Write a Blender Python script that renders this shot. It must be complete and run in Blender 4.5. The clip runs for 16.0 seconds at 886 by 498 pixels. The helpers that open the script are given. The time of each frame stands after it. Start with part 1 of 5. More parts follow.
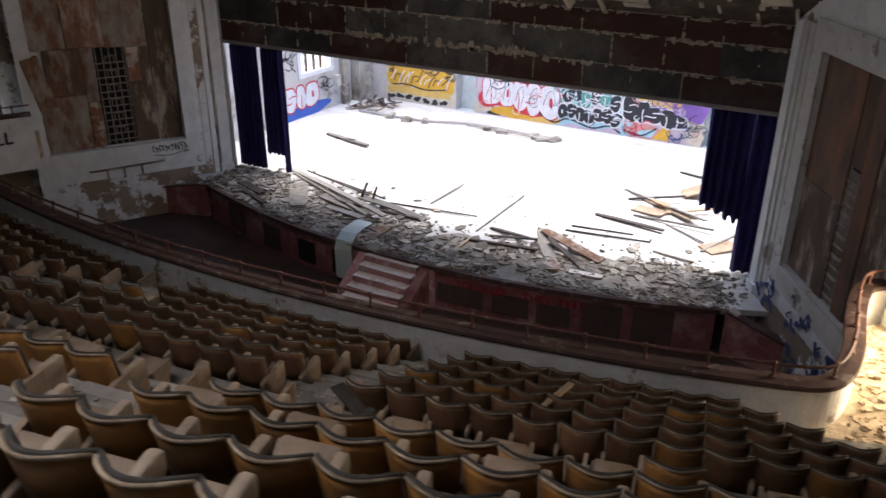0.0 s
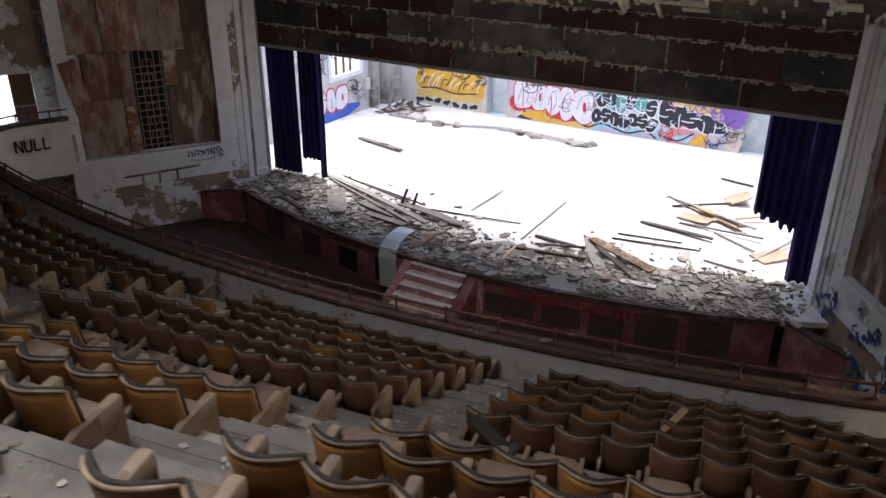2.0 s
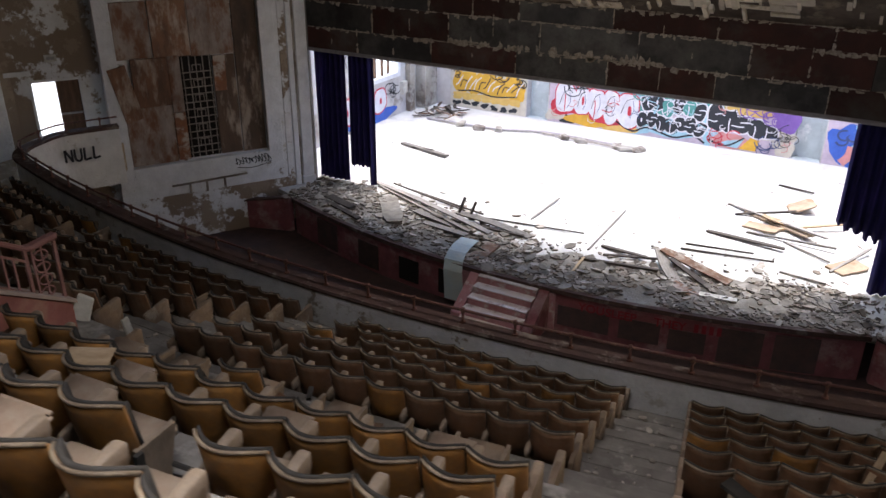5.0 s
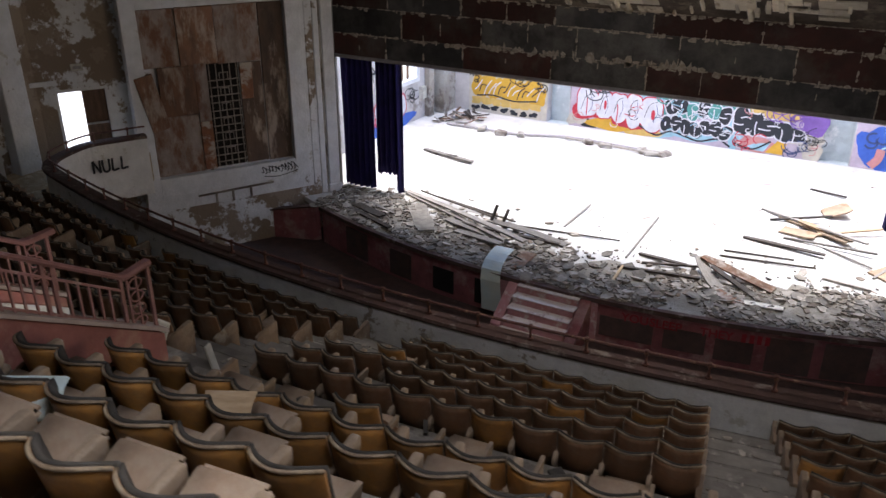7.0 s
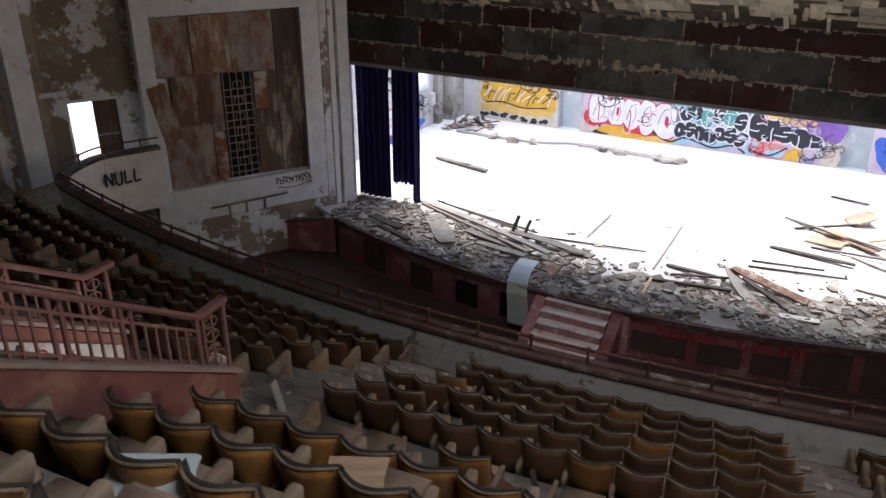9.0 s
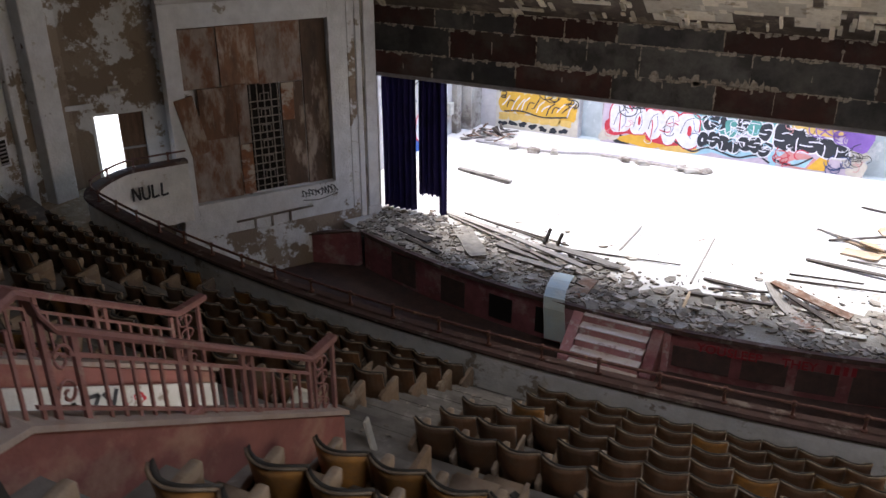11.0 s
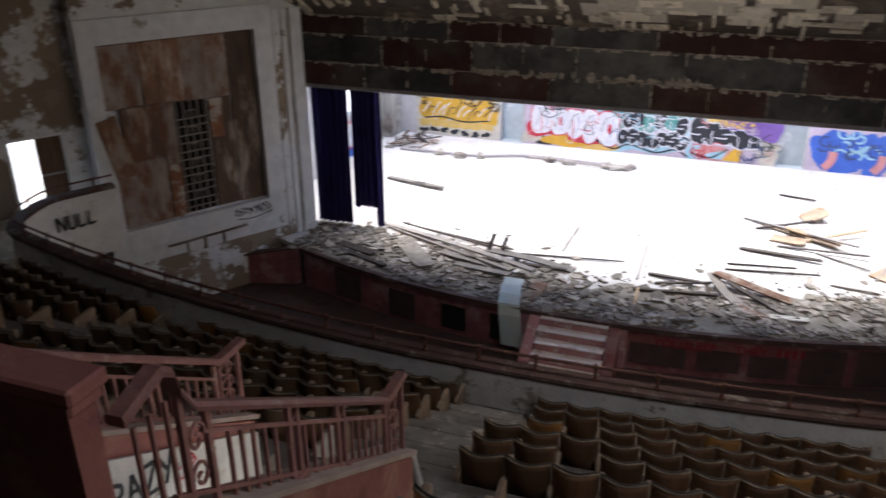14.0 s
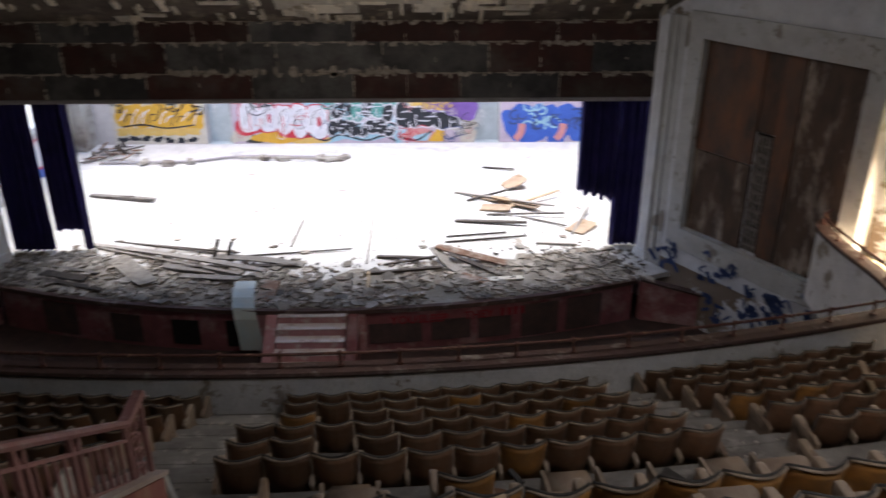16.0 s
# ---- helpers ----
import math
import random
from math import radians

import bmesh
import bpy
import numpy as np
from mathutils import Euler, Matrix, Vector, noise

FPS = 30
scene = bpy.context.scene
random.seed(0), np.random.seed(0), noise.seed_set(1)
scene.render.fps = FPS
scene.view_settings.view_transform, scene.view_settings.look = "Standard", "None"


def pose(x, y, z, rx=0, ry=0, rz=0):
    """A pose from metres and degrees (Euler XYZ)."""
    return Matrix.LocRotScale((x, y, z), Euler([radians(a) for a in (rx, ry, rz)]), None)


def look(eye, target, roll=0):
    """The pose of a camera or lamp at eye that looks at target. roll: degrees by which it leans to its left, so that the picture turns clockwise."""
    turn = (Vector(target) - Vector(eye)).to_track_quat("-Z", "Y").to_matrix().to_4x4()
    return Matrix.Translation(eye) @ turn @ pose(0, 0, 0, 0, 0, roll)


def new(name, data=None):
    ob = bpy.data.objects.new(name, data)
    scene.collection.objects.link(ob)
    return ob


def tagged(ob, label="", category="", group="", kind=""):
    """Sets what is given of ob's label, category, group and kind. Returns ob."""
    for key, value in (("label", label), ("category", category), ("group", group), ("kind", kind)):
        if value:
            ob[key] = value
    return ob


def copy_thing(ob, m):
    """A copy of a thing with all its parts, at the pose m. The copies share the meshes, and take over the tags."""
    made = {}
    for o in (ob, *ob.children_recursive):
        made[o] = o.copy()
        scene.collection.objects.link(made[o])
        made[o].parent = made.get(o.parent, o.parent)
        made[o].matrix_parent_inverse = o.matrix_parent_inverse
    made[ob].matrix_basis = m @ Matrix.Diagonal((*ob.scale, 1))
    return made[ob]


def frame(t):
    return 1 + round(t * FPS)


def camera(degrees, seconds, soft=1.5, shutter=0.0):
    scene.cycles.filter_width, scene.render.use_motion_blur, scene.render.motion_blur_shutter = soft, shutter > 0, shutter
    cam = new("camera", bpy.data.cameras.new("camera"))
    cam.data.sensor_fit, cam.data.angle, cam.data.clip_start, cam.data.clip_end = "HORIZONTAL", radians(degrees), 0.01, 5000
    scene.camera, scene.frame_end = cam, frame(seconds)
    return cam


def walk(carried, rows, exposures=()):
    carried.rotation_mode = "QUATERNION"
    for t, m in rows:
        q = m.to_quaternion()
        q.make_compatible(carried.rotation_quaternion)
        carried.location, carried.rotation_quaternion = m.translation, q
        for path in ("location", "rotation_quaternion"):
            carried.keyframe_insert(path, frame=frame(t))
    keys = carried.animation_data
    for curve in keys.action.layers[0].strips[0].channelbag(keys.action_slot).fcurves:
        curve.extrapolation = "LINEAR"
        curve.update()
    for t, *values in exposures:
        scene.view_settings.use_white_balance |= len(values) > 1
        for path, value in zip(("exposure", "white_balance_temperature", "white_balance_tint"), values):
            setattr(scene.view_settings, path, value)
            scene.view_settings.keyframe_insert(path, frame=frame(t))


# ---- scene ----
cam = camera(57.7, 16.0, soft=1.5, shutter=0.75)
PATH = [
    (0, (0.484, 0.643, 9.08), (-0.423, 2.216, 8.241), 0.4),
    (0.5, (0.182, 0.585, 9.072), (-0.749, 2.144, 8.233), 0.3),
    (1, (-0.135, 0.582, 9.057), (-1.063, 2.143, 8.218), 0.3),
    (1.5, (-0.429, 0.541, 9.07), (-1.352, 2.105, 8.232), 0.3),
    (2, (-0.742, 0.436, 9.081), (-1.655, 2.007, 8.244), 0.5),
    (2.5, (-1.09, 0.38, 9.083), (-1.999, 1.953, 8.246), 0.5),
    (3, (-1.434, 0.335, 9.106), (-2.339, 1.909, 8.268), 0.5),
    (3.5, (-1.75, 0.269, 9.112), (-2.653, 1.845, 8.274), 0.4),
    (4, (-2.059, 0.234, 9.112), (-2.962, 1.81, 8.274), 0.4),
    (4.2, (-2.218, 0.223, 9.116), (-3.117, 1.798, 8.273), 0.6),
    (6.5, (-3.604, -0.063, 9.136), (-4.494, 1.52, 8.299), 0.3),
    (7, (-3.905, -0.049, 9.152), (-4.793, 1.535, 8.314), 0.2),
    (7.5, (-4.192, -0.062, 9.14), (-5.077, 1.524, 8.303), 0.3),
    (8, (-4.42, -0.065, 9.146), (-5.303, 1.524, 8.311), 0.1),
    (8.5, (-4.725, 0.019, 9.16), (-5.597, 1.613, 8.324), 0.1),
    (9, (-5.015, 0.016, 9.154), (-5.877, 1.618, 8.323), 0.2),
    (11.5, (-6.4, -0.113, 9.206), (-7.251, 1.504, 8.392), 0.2),
    (12, (-6.707, -0.148, 9.197), (-7.555, 1.472, 8.388), 0.2),
    (12.5, (-6.986, -0.137, 9.186), (-7.832, 1.484, 8.377), 0.1),
    (13, (-7.249, -0.123, 9.212), (-8.084, 1.504, 8.401), -0.0),
    (13.5, (-7.386, -0.188, 9.204), (-8.164, 1.468, 8.395), -0.2),
    (14, (-7.403, -0.239, 9.203), (-8.029, 1.48, 8.395), -0.3),
    (14.5, (-7.394, -0.28, 9.19), (-7.88, 1.484, 8.382), -0.2),
    (15, (-7.412, -0.352, 9.202), (-7.727, 1.448, 8.39), -0.1),
    (15.5, (-7.412, -0.363, 9.197), (-7.562, 1.457, 8.38), -0.2),
    (16, (-7.388, -0.321, 9.168), (-7.357, 1.503, 8.349), -0.1),
]
SKY, SUN, SEAT_FILL, PIT_FILL, DOORL = 0.55, 3.9, 68.0, 60.0, 330.0
walk(cam, [(t, look(eye, target, roll)) for t, eye, target, roll in PATH],
     exposures=[(0.0, 0.98, 6800, 12), (4.0, 1.05, 6800, 12), (9.0, 1.15, 6800, 12), (12.5, 1.38, 6800, 12), (14.0, 1.05, 6800, 12), (16.0, 0.85, 6800, 12)])

# ---------------------------------------------------------------- light
world = bpy.data.worlds.new("sky")
scene.world = world
world.use_nodes = True
wn = world.node_tree
wbg = wn.nodes["Background"]
wsky = wn.nodes.new("ShaderNodeTexSky")
wsky.sky_type = "NISHITA"
wsky.sun_disc = False
wsky.sun_elevation = radians(62)
wsky.sun_rotation = radians(200)
wn.links.new(wsky.outputs[0], wbg.inputs[0])
wbg.inputs[1].default_value = SKY

sun = new("sun", bpy.data.lights.new("sun", "SUN"))
sun.data.energy, sun.data.angle, sun.data.color = SUN, radians(40), (1.0, 0.97, 0.92)
sun.matrix_world = look((-11, 32, 40), (-10.2, 21, 0))


def area_lamp(name, eye, target, sx, sy, power, colour=(1, 1, 1), spread=180):
    """Rectangular area lamp: sky light in a doorway, and added fill."""
    la = bpy.data.lights.new(name, "AREA")
    la.shape, la.size, la.size_y, la.energy, la.color = "RECTANGLE", sx, sy, power, colour
    la.spread = radians(spread)
    ob = new(name, la)
    ob.matrix_world = look(eye, target)
    return ob


# unseen fill lamps, added to brighten the seats and the stage front
area_lamp("skylight_light", (-3.8, 1.7, 11.55), (-3.8, 2.1, 5.8), 4.6, 1.2, SEAT_FILL, (1.0, 0.98, 0.95), 152)
area_lamp("roof_hole_light", (-7.6, 10.7, 11.55), (-10.0, 17.5, 0.6), 1.5, 0.9, PIT_FILL, (1.0, 0.97, 0.95))
# hidden fill lamp, added on the near wall to brighten the exit lining
area_lamp("exit_doorway_light", (-9.56, 3.0, 4.75), (-10.7, 2.95, 5.1), 1.5, 0.7, 9.0, (1.0, 0.97, 0.93))
area_lamp("doorway_light", (2.75, 13.6, 3.1), (0.2, 12.0, 1.6), 1.2, 1.9, DOORL, (1.0, 0.8, 0.55))

# ---------------------------------------------------------------- materials
MATS = {}


def rgb(c):
    return (c[0], c[1], c[2], 1)


def mat(name, a, b=None, scale=3.0, rough=0.85, c=None, cscale=0.9, cut=0.6, soft=0.08, bump=0.25, bscale=None, vary=0.12, metal=0.0, detail=6, stretch=None, island=False):
    """Procedural surface: a and b mix by noise, patches of c where a second noise passes cut, grain in the relief."""
    if name in MATS:
        return MATS[name]
    m = bpy.data.materials.new(name)
    m.use_nodes = True
    nt = m.node_tree
    N, L = nt.nodes.new, nt.links.new
    bs = nt.nodes["Principled BSDF"]
    bs.inputs["Roughness"].default_value = rough
    bs.inputs["Metallic"].default_value = metal
    bs.inputs["Specular IOR Level"].default_value = 0.3
    co = N("ShaderNodeTexCoord")
    vec = co.outputs["Object"]
    if stretch:
        mp = N("ShaderNodeMapping")
        mp.inputs["Scale"].default_value = stretch
        L(vec, mp.inputs[0])
        vec = mp.outputs[0]
    n1 = N("ShaderNodeTexNoise")
    n1.inputs["Scale"].default_value, n1.inputs["Detail"].default_value, n1.inputs["Roughness"].default_value = scale, detail, 0.65
    L(vec, n1.inputs["Vector"])
    r1 = N("ShaderNodeMapRange")
    r1.inputs["From Min"].default_value, r1.inputs["From Max"].default_value = 0.35, 0.65
    L(n1.outputs["Fac"], r1.inputs["Value"])
    mx = N("ShaderNodeMix")
    mx.data_type = "RGBA"
    mx.inputs["A"].default_value, mx.inputs["B"].default_value = rgb(a), rgb(b or [v * 0.7 for v in a])
    L(r1.outputs[0], mx.inputs["Factor"])
    col = mx.outputs["Result"]
    n2 = N("ShaderNodeTexNoise")
    n2.inputs["Scale"].default_value, n2.inputs["Detail"].default_value, n2.inputs["Roughness"].default_value = cscale, 8, 0.7
    L(vec, n2.inputs["Vector"])
    height = n1.outputs["Fac"]
    if c is not None:
        r2 = N("ShaderNodeMapRange")
        r2.inputs["From Min"].default_value, r2.inputs["From Max"].default_value = cut - soft / 2, cut + soft / 2
        L(n2.outputs["Fac"], r2.inputs["Value"])
        m2 = N("ShaderNodeMix")
        m2.data_type = "RGBA"
        L(r2.outputs[0], m2.inputs["Factor"])
        L(col, m2.inputs["A"])
        m2.inputs["B"].default_value = rgb(c)
        col = m2.outputs["Result"]
    if vary:
        ge = N("ShaderNodeNewGeometry") if island else N("ShaderNodeObjectInfo")
        rv = N("ShaderNodeMapRange")
        rv.inputs["To Min"].default_value, rv.inputs["To Max"].default_value = 1 - vary, 1 + vary
        L(ge.outputs["Random Per Island" if island else "Random"], rv.inputs["Value"])
        hv = N("ShaderNodeHueSaturation")
        L(rv.outputs[0], hv.inputs["Value"])
        L(col, hv.inputs["Color"])
        col = hv.outputs[0]
    L(col, bs.inputs["Base Color"])
    if bump:
        n3 = N("ShaderNodeTexNoise")
        n3.inputs["Scale"].default_value, n3.inputs["Detail"].default_value = bscale or scale * 6, 5
        L(vec, n3.inputs["Vector"])
        ad = N("ShaderNodeMath")
        ad.operation = "ADD"
        L(n3.outputs["Fac"], ad.inputs[0])
        L(n2.outputs["Fac"], ad.inputs[1])
        bp = N("ShaderNodeBump")
        bp.inputs["Strength"].default_value, bp.inputs["Distance"].default_value = bump, 0.03
        L(ad.outputs[0], bp.inputs["Height"])
        L(bp.outputs[0], bs.inputs["Normal"])
    MATS[name] = m
    return m


def plaster(name, paint, under, bare, scale=0.8, cut1=0.52, cut2=0.6):
    """Peeling paint: paint over grey plaster over brown, with sharp ragged edges."""
    if name in MATS:
        return MATS[name]
    m = mat(name, paint, [v * 0.82 for v in paint], scale=2.5, c=bare, cscale=scale, cut=cut2, soft=0.02, bump=0.5, vary=0)
    nt = m.node_tree
    N, L = nt.nodes.new, nt.links.new
    bs = nt.nodes["Principled BSDF"]
    link = bs.inputs["Base Color"].links[0]
    src = link.from_socket
    n = N("ShaderNodeTexNoise")
    n.inputs["Scale"].default_value, n.inputs["Detail"].default_value, n.inputs["Roughness"].default_value = scale * 2.3, 10, 0.75
    L(nt.nodes["Texture Coordinate"].outputs["Object"], n.inputs["Vector"])
    r = N("ShaderNodeMapRange")
    r.inputs["From Min"].default_value, r.inputs["From Max"].default_value = cut1 + 0.04, cut1 + 0.07
    L(n.outputs["Fac"], r.inputs["Value"])
    mx = N("ShaderNodeMix")
    mx.data_type = "RGBA"
    L(r.outputs[0], mx.inputs["Factor"])
    L(src, mx.inputs["A"])
    mx.inputs["B"].default_value = rgb(under)
    L(mx.outputs["Result"], bs.inputs["Base Color"])
    return m


M_WALL = plaster("peeling_white_plaster", (0.76, 0.77, 0.79), (0.5, 0.48, 0.44), (0.2, 0.16, 0.125), 0.5, 0.57, 0.6)
M_WALLB = plaster("peeling_brown_plaster", (0.76, 0.77, 0.79), (0.3, 0.24, 0.185), (0.24, 0.185, 0.14), 0.36, 0.5, 0.5)
M_TRIMW = plaster("chipped_white_trim", (0.76, 0.77, 0.79), (0.56, 0.54, 0.5), (0.33, 0.29, 0.25), 1.3, 0.6, 0.66)
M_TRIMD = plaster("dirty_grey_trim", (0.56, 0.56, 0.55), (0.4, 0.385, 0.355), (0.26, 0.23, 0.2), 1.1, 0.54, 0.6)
M_BARE = mat("stained_bare_plaster", (0.42, 0.4, 0.36), (0.27, 0.24, 0.2), 1.2, c=(0.16, 0.13, 0.11), cscale=0.8, cut=0.56)
M_PARAPET = plaster("parapet_plaster", (0.78, 0.77, 0.75), (0.54, 0.51, 0.46), (0.34, 0.29, 0.24), 0.9, 0.55, 0.61)
M_CONC = mat("dusty_concrete", (0.21, 0.195, 0.178), (0.12, 0.108, 0.098), 2.2, c=(0.33, 0.31, 0.285), cscale=1.6, cut=0.6, soft=0.1)
M_BOXFLOOR = mat("dry_debris_dust", (0.5, 0.41, 0.29), (0.36, 0.28, 0.18), 5, c=(0.62, 0.54, 0.4), cscale=3, cut=0.57, bump=0.8)
M_STAGE = mat("dusty_stage_boards", (0.66, 0.64, 0.62), (0.55, 0.53, 0.51), 2.0, c=(0.42, 0.4, 0.38), cscale=0.6, cut=0.63, soft=0.12, bump=0.3)
M_RED = mat("faded_red_paint", (0.31, 0.108, 0.116), (0.2, 0.072, 0.078), 2.0, c=(0.42, 0.27, 0.265), cscale=1.1, cut=0.57, soft=0.15)
M_PINK = mat("faded_pink_paint", (0.52, 0.27, 0.28), (0.42, 0.2, 0.215), 3.0, c=(0.6, 0.5, 0.48), cscale=2.5, cut=0.58)
M_STEPTOP = mat("worn_step_plaster", (0.82, 0.76, 0.74), (0.74, 0.65, 0.63), 4.0, c=(0.45, 0.3, 0.28), cscale=3, cut=0.6)
M_DARKPATCH = mat("dark_brown_surface", (0.06, 0.042, 0.04), (0.1, 0.06, 0.055), 3, vary=0.2)
M_CAP = mat("worn_red_brown_cap", (0.105, 0.06, 0.052), (0.07, 0.043, 0.038), 3.0, c=(0.22, 0.18, 0.155), cscale=2.2, cut=0.6)
M_RAIL = mat("rusty_red_rail", (0.17, 0.075, 0.06), (0.1, 0.048, 0.04), 9.0, rough=0.6, c=(0.33, 0.19, 0.12), cscale=6, cut=0.6)
M_VOMRED = mat("oxblood_wall_paint", (0.29, 0.115, 0.1), (0.21, 0.085, 0.076), 2.5, c=(0.4, 0.25, 0.19), cscale=1.3, cut=0.6, soft=0.2)
M_VOMRAIL = mat("oxblood_iron_paint", (0.27, 0.13, 0.12), (0.2, 0.095, 0.09), 6, rough=0.55, c=(0.3, 0.21, 0.185), cscale=5, cut=0.62)
M_LEDGE = mat("cream_ledge", (0.36, 0.3, 0.27), (0.28, 0.22, 0.2), 4, c=(0.3, 0.2, 0.17), cscale=3, cut=0.62)
M_FIREP = mat("fire_curtain_board", (0.085, 0.034, 0.028), (0.052, 0.027, 0.023), 1.5, c=(0.1, 0.088, 0.078), cscale=0.6, cut=0.58, soft=0.2, vary=0.3, rough=0.75)
M_FIREG = mat("grey_fire_curtain_board", (0.062, 0.06, 0.06), (0.04, 0.038, 0.04), 1.5, c=(0.15, 0.145, 0.135), cscale=0.7, cut=0.56, soft=0.25, vary=0.35, rough=0.75)
M_FIRES = mat("scuffed_pale_fire_curtain_board", (0.1, 0.095, 0.09), (0.055, 0.05, 0.048), 1.5, c=(0.23, 0.225, 0.215), cscale=0.9, cut=0.53, soft=0.25, vary=0.2, rough=0.6)
M_JOINT = mat("crusty_joint_cement", (0.54, 0.48, 0.41), (0.3, 0.25, 0.2), 12, vary=0.15, island=True)
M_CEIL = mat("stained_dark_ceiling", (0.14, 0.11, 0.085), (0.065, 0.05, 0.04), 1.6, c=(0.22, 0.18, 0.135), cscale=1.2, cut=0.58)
M_TILE = mat("acoustic_tile", (0.74, 0.68, 0.57), (0.62, 0.55, 0.44), 6, c=(0.36, 0.29, 0.2), cscale=2, cut=0.6, vary=0.25, island=True)
M_BAR = mat("grey_steel_bar", (0.34, 0.32, 0.33), (0.25, 0.23, 0.23), 8, rough=0.6)
M_NAVY = mat("navy_velvet_curtain", (0.022, 0.016, 0.1), (0.014, 0.011, 0.062), 2.0, rough=0.95, bump=0.1, vary=0.1)
M_BRICKW = mat("grey_stage_wall", (0.5, 0.48, 0.47), (0.38, 0.36, 0.35), 1.4, c=(0.25, 0.22, 0.2), cscale=0.7, cut=0.6)
M_RECESS = mat("blue_grey_plaster", (0.42, 0.48, 0.5), (0.34, 0.39, 0.41), 2.0, c=(0.55, 0.58, 0.58), cscale=1.5, cut=0.6)
M_DOORWOOD = mat("weathered_brown_door", (0.17, 0.1, 0.065), (0.1, 0.06, 0.04), 4, stretch=(3, 3, 0.6))
M_PLY = mat("rusty_brown_plywood", (0.24, 0.125, 0.075), (0.13, 0.078, 0.055), 2.2, c=(0.38, 0.31, 0.26), cscale=1.9, cut=0.55, soft=0.14, vary=0.25, stretch=(1.5, 1.5, 0.55))
M_PLYG = mat("grey_stained_board", (0.4, 0.34, 0.305), (0.23, 0.18, 0.155), 1.9, c=(0.2, 0.1, 0.06), cscale=1.8, cut=0.52, soft=0.14, vary=0.2, stretch=(1.3, 1.3, 0.6))
M_STREAK = mat("streaked_dark_canvas", (0.13, 0.085, 0.06), (0.07, 0.05, 0.04), 2.2, c=(0.38, 0.31, 0.255), cscale=1.7, cut=0.57, soft=0.12, stretch=(1.0, 1.0, 0.35))
M_PLYR = mat("dark_mottled_board", (0.12, 0.08, 0.06), (0.07, 0.052, 0.044), 1.6, c=(0.2, 0.09, 0.05), cscale=1.3, cut=0.55, soft=0.25, vary=0.25, stretch=(1.4, 1.4, 0.6))
M_RUST = mat("rust_orange_stain", (0.3, 0.13, 0.065), (0.19, 0.09, 0.055), 4, c=(0.45, 0.39, 0.34), cscale=2.5, cut=0.52)
M_IRON = mat("dark_iron_grille", (0.34, 0.3, 0.27), (0.2, 0.17, 0.145), 10, rough=0.6)
M_BLACK = mat("black_spray_paint", (0.02, 0.02, 0.022), vary=0, bump=0, rough=0.6)
M_HOLLOW_SHADE = mat("dark_hollow", (0.015, 0.012, 0.011), vary=0, bump=0)
M_WOODL = mat("splintered_pine", (0.42, 0.31, 0.2), (0.3, 0.21, 0.13), 5, stretch=(1, 6, 6), vary=0.3)
M_WOODG = mat("grey_weathered_plank", (0.3, 0.275, 0.25), (0.18, 0.16, 0.145), 5, stretch=(1, 6, 6), vary=0.35)
M_WOODD = mat("dark_charred_plank", (0.09, 0.075, 0.065), (0.05, 0.04, 0.035), 5, stretch=(1, 6, 6), vary=0.3)
M_ORANGEPLY = mat("broken_orange_plywood", (0.38, 0.285, 0.2), (0.28, 0.2, 0.14), 3, c=(0.24, 0.16, 0.1), cscale=2, cut=0.6, vary=0.2)
M_RUBBLE = mat("plaster_rubble", (0.36, 0.325, 0.285), (0.2, 0.175, 0.15), 4, vary=0.5, island=True, bump=0.3)
M_PALEBLUE = mat("pale_blue_sheet", (0.52, 0.62, 0.64), (0.44, 0.54, 0.57), 1.5, c=(0.6, 0.6, 0.52), cscale=1.2, cut=0.55, soft=0.3, rough=0.6)
M_PAPER = mat("dirty_white_paper", (0.68, 0.66, 0.6), (0.5, 0.48, 0.42), 6, vary=0.2)
M_VENEER = mat("ochre_seat_veneer", (0.4, 0.185, 0.045), (0.22, 0.1, 0.032), 3.5, rough=0.5, c=(0.17, 0.11, 0.06), cscale=2.4, cut=0.56, soft=0.25, vary=0.45, bump=0.15)
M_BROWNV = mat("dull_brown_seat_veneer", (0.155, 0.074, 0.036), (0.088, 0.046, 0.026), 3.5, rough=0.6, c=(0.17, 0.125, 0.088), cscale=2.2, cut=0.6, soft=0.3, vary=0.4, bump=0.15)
M_PAD = mat("black_worn_upholstery", (0.022, 0.02, 0.019), (0.045, 0.04, 0.036), 8, rough=0.9, vary=0.2)
M_LIP = mat("worn_pale_edge", (0.26, 0.2, 0.14), (0.1, 0.07, 0.05), 9, rough=0.6, vary=0.25)
M_FOLDED = mat("dark_folded_seat", (0.085, 0.058, 0.04), (0.055, 0.04, 0.03), 5, rough=0.7, vary=0.3)
M_CUSH = mat("dusty_tan_seat", (0.245, 0.17, 0.122), (0.16, 0.112, 0.082), 4, rough=0.8, c=(0.27, 0.225, 0.18), cscale=3.5, cut=0.55, soft=0.3, vary=0.25, bump=0.2)
M_STAND = mat("beige_enamel_standard", (0.27, 0.205, 0.152), (0.18, 0.135, 0.1), 5, rough=0.6, c=(0.17, 0.135, 0.11), cscale=3, cut=0.6, vary=0.15)
M_ENDP = mat("scuffed_tan_end_panel", (0.24, 0.17, 0.12), (0.15, 0.105, 0.075), 5, rough=0.6, c=(0.3, 0.26, 0.21), cscale=3, cut=0.6, vary=0.25)
M_SHADED_DIRT = mat("trodden_plaster_dirt", (0.24, 0.215, 0.18), (0.14, 0.122, 0.1), 3, c=(0.36, 0.335, 0.295), cscale=1.5, cut=0.57, soft=0.2, bump=0.8)
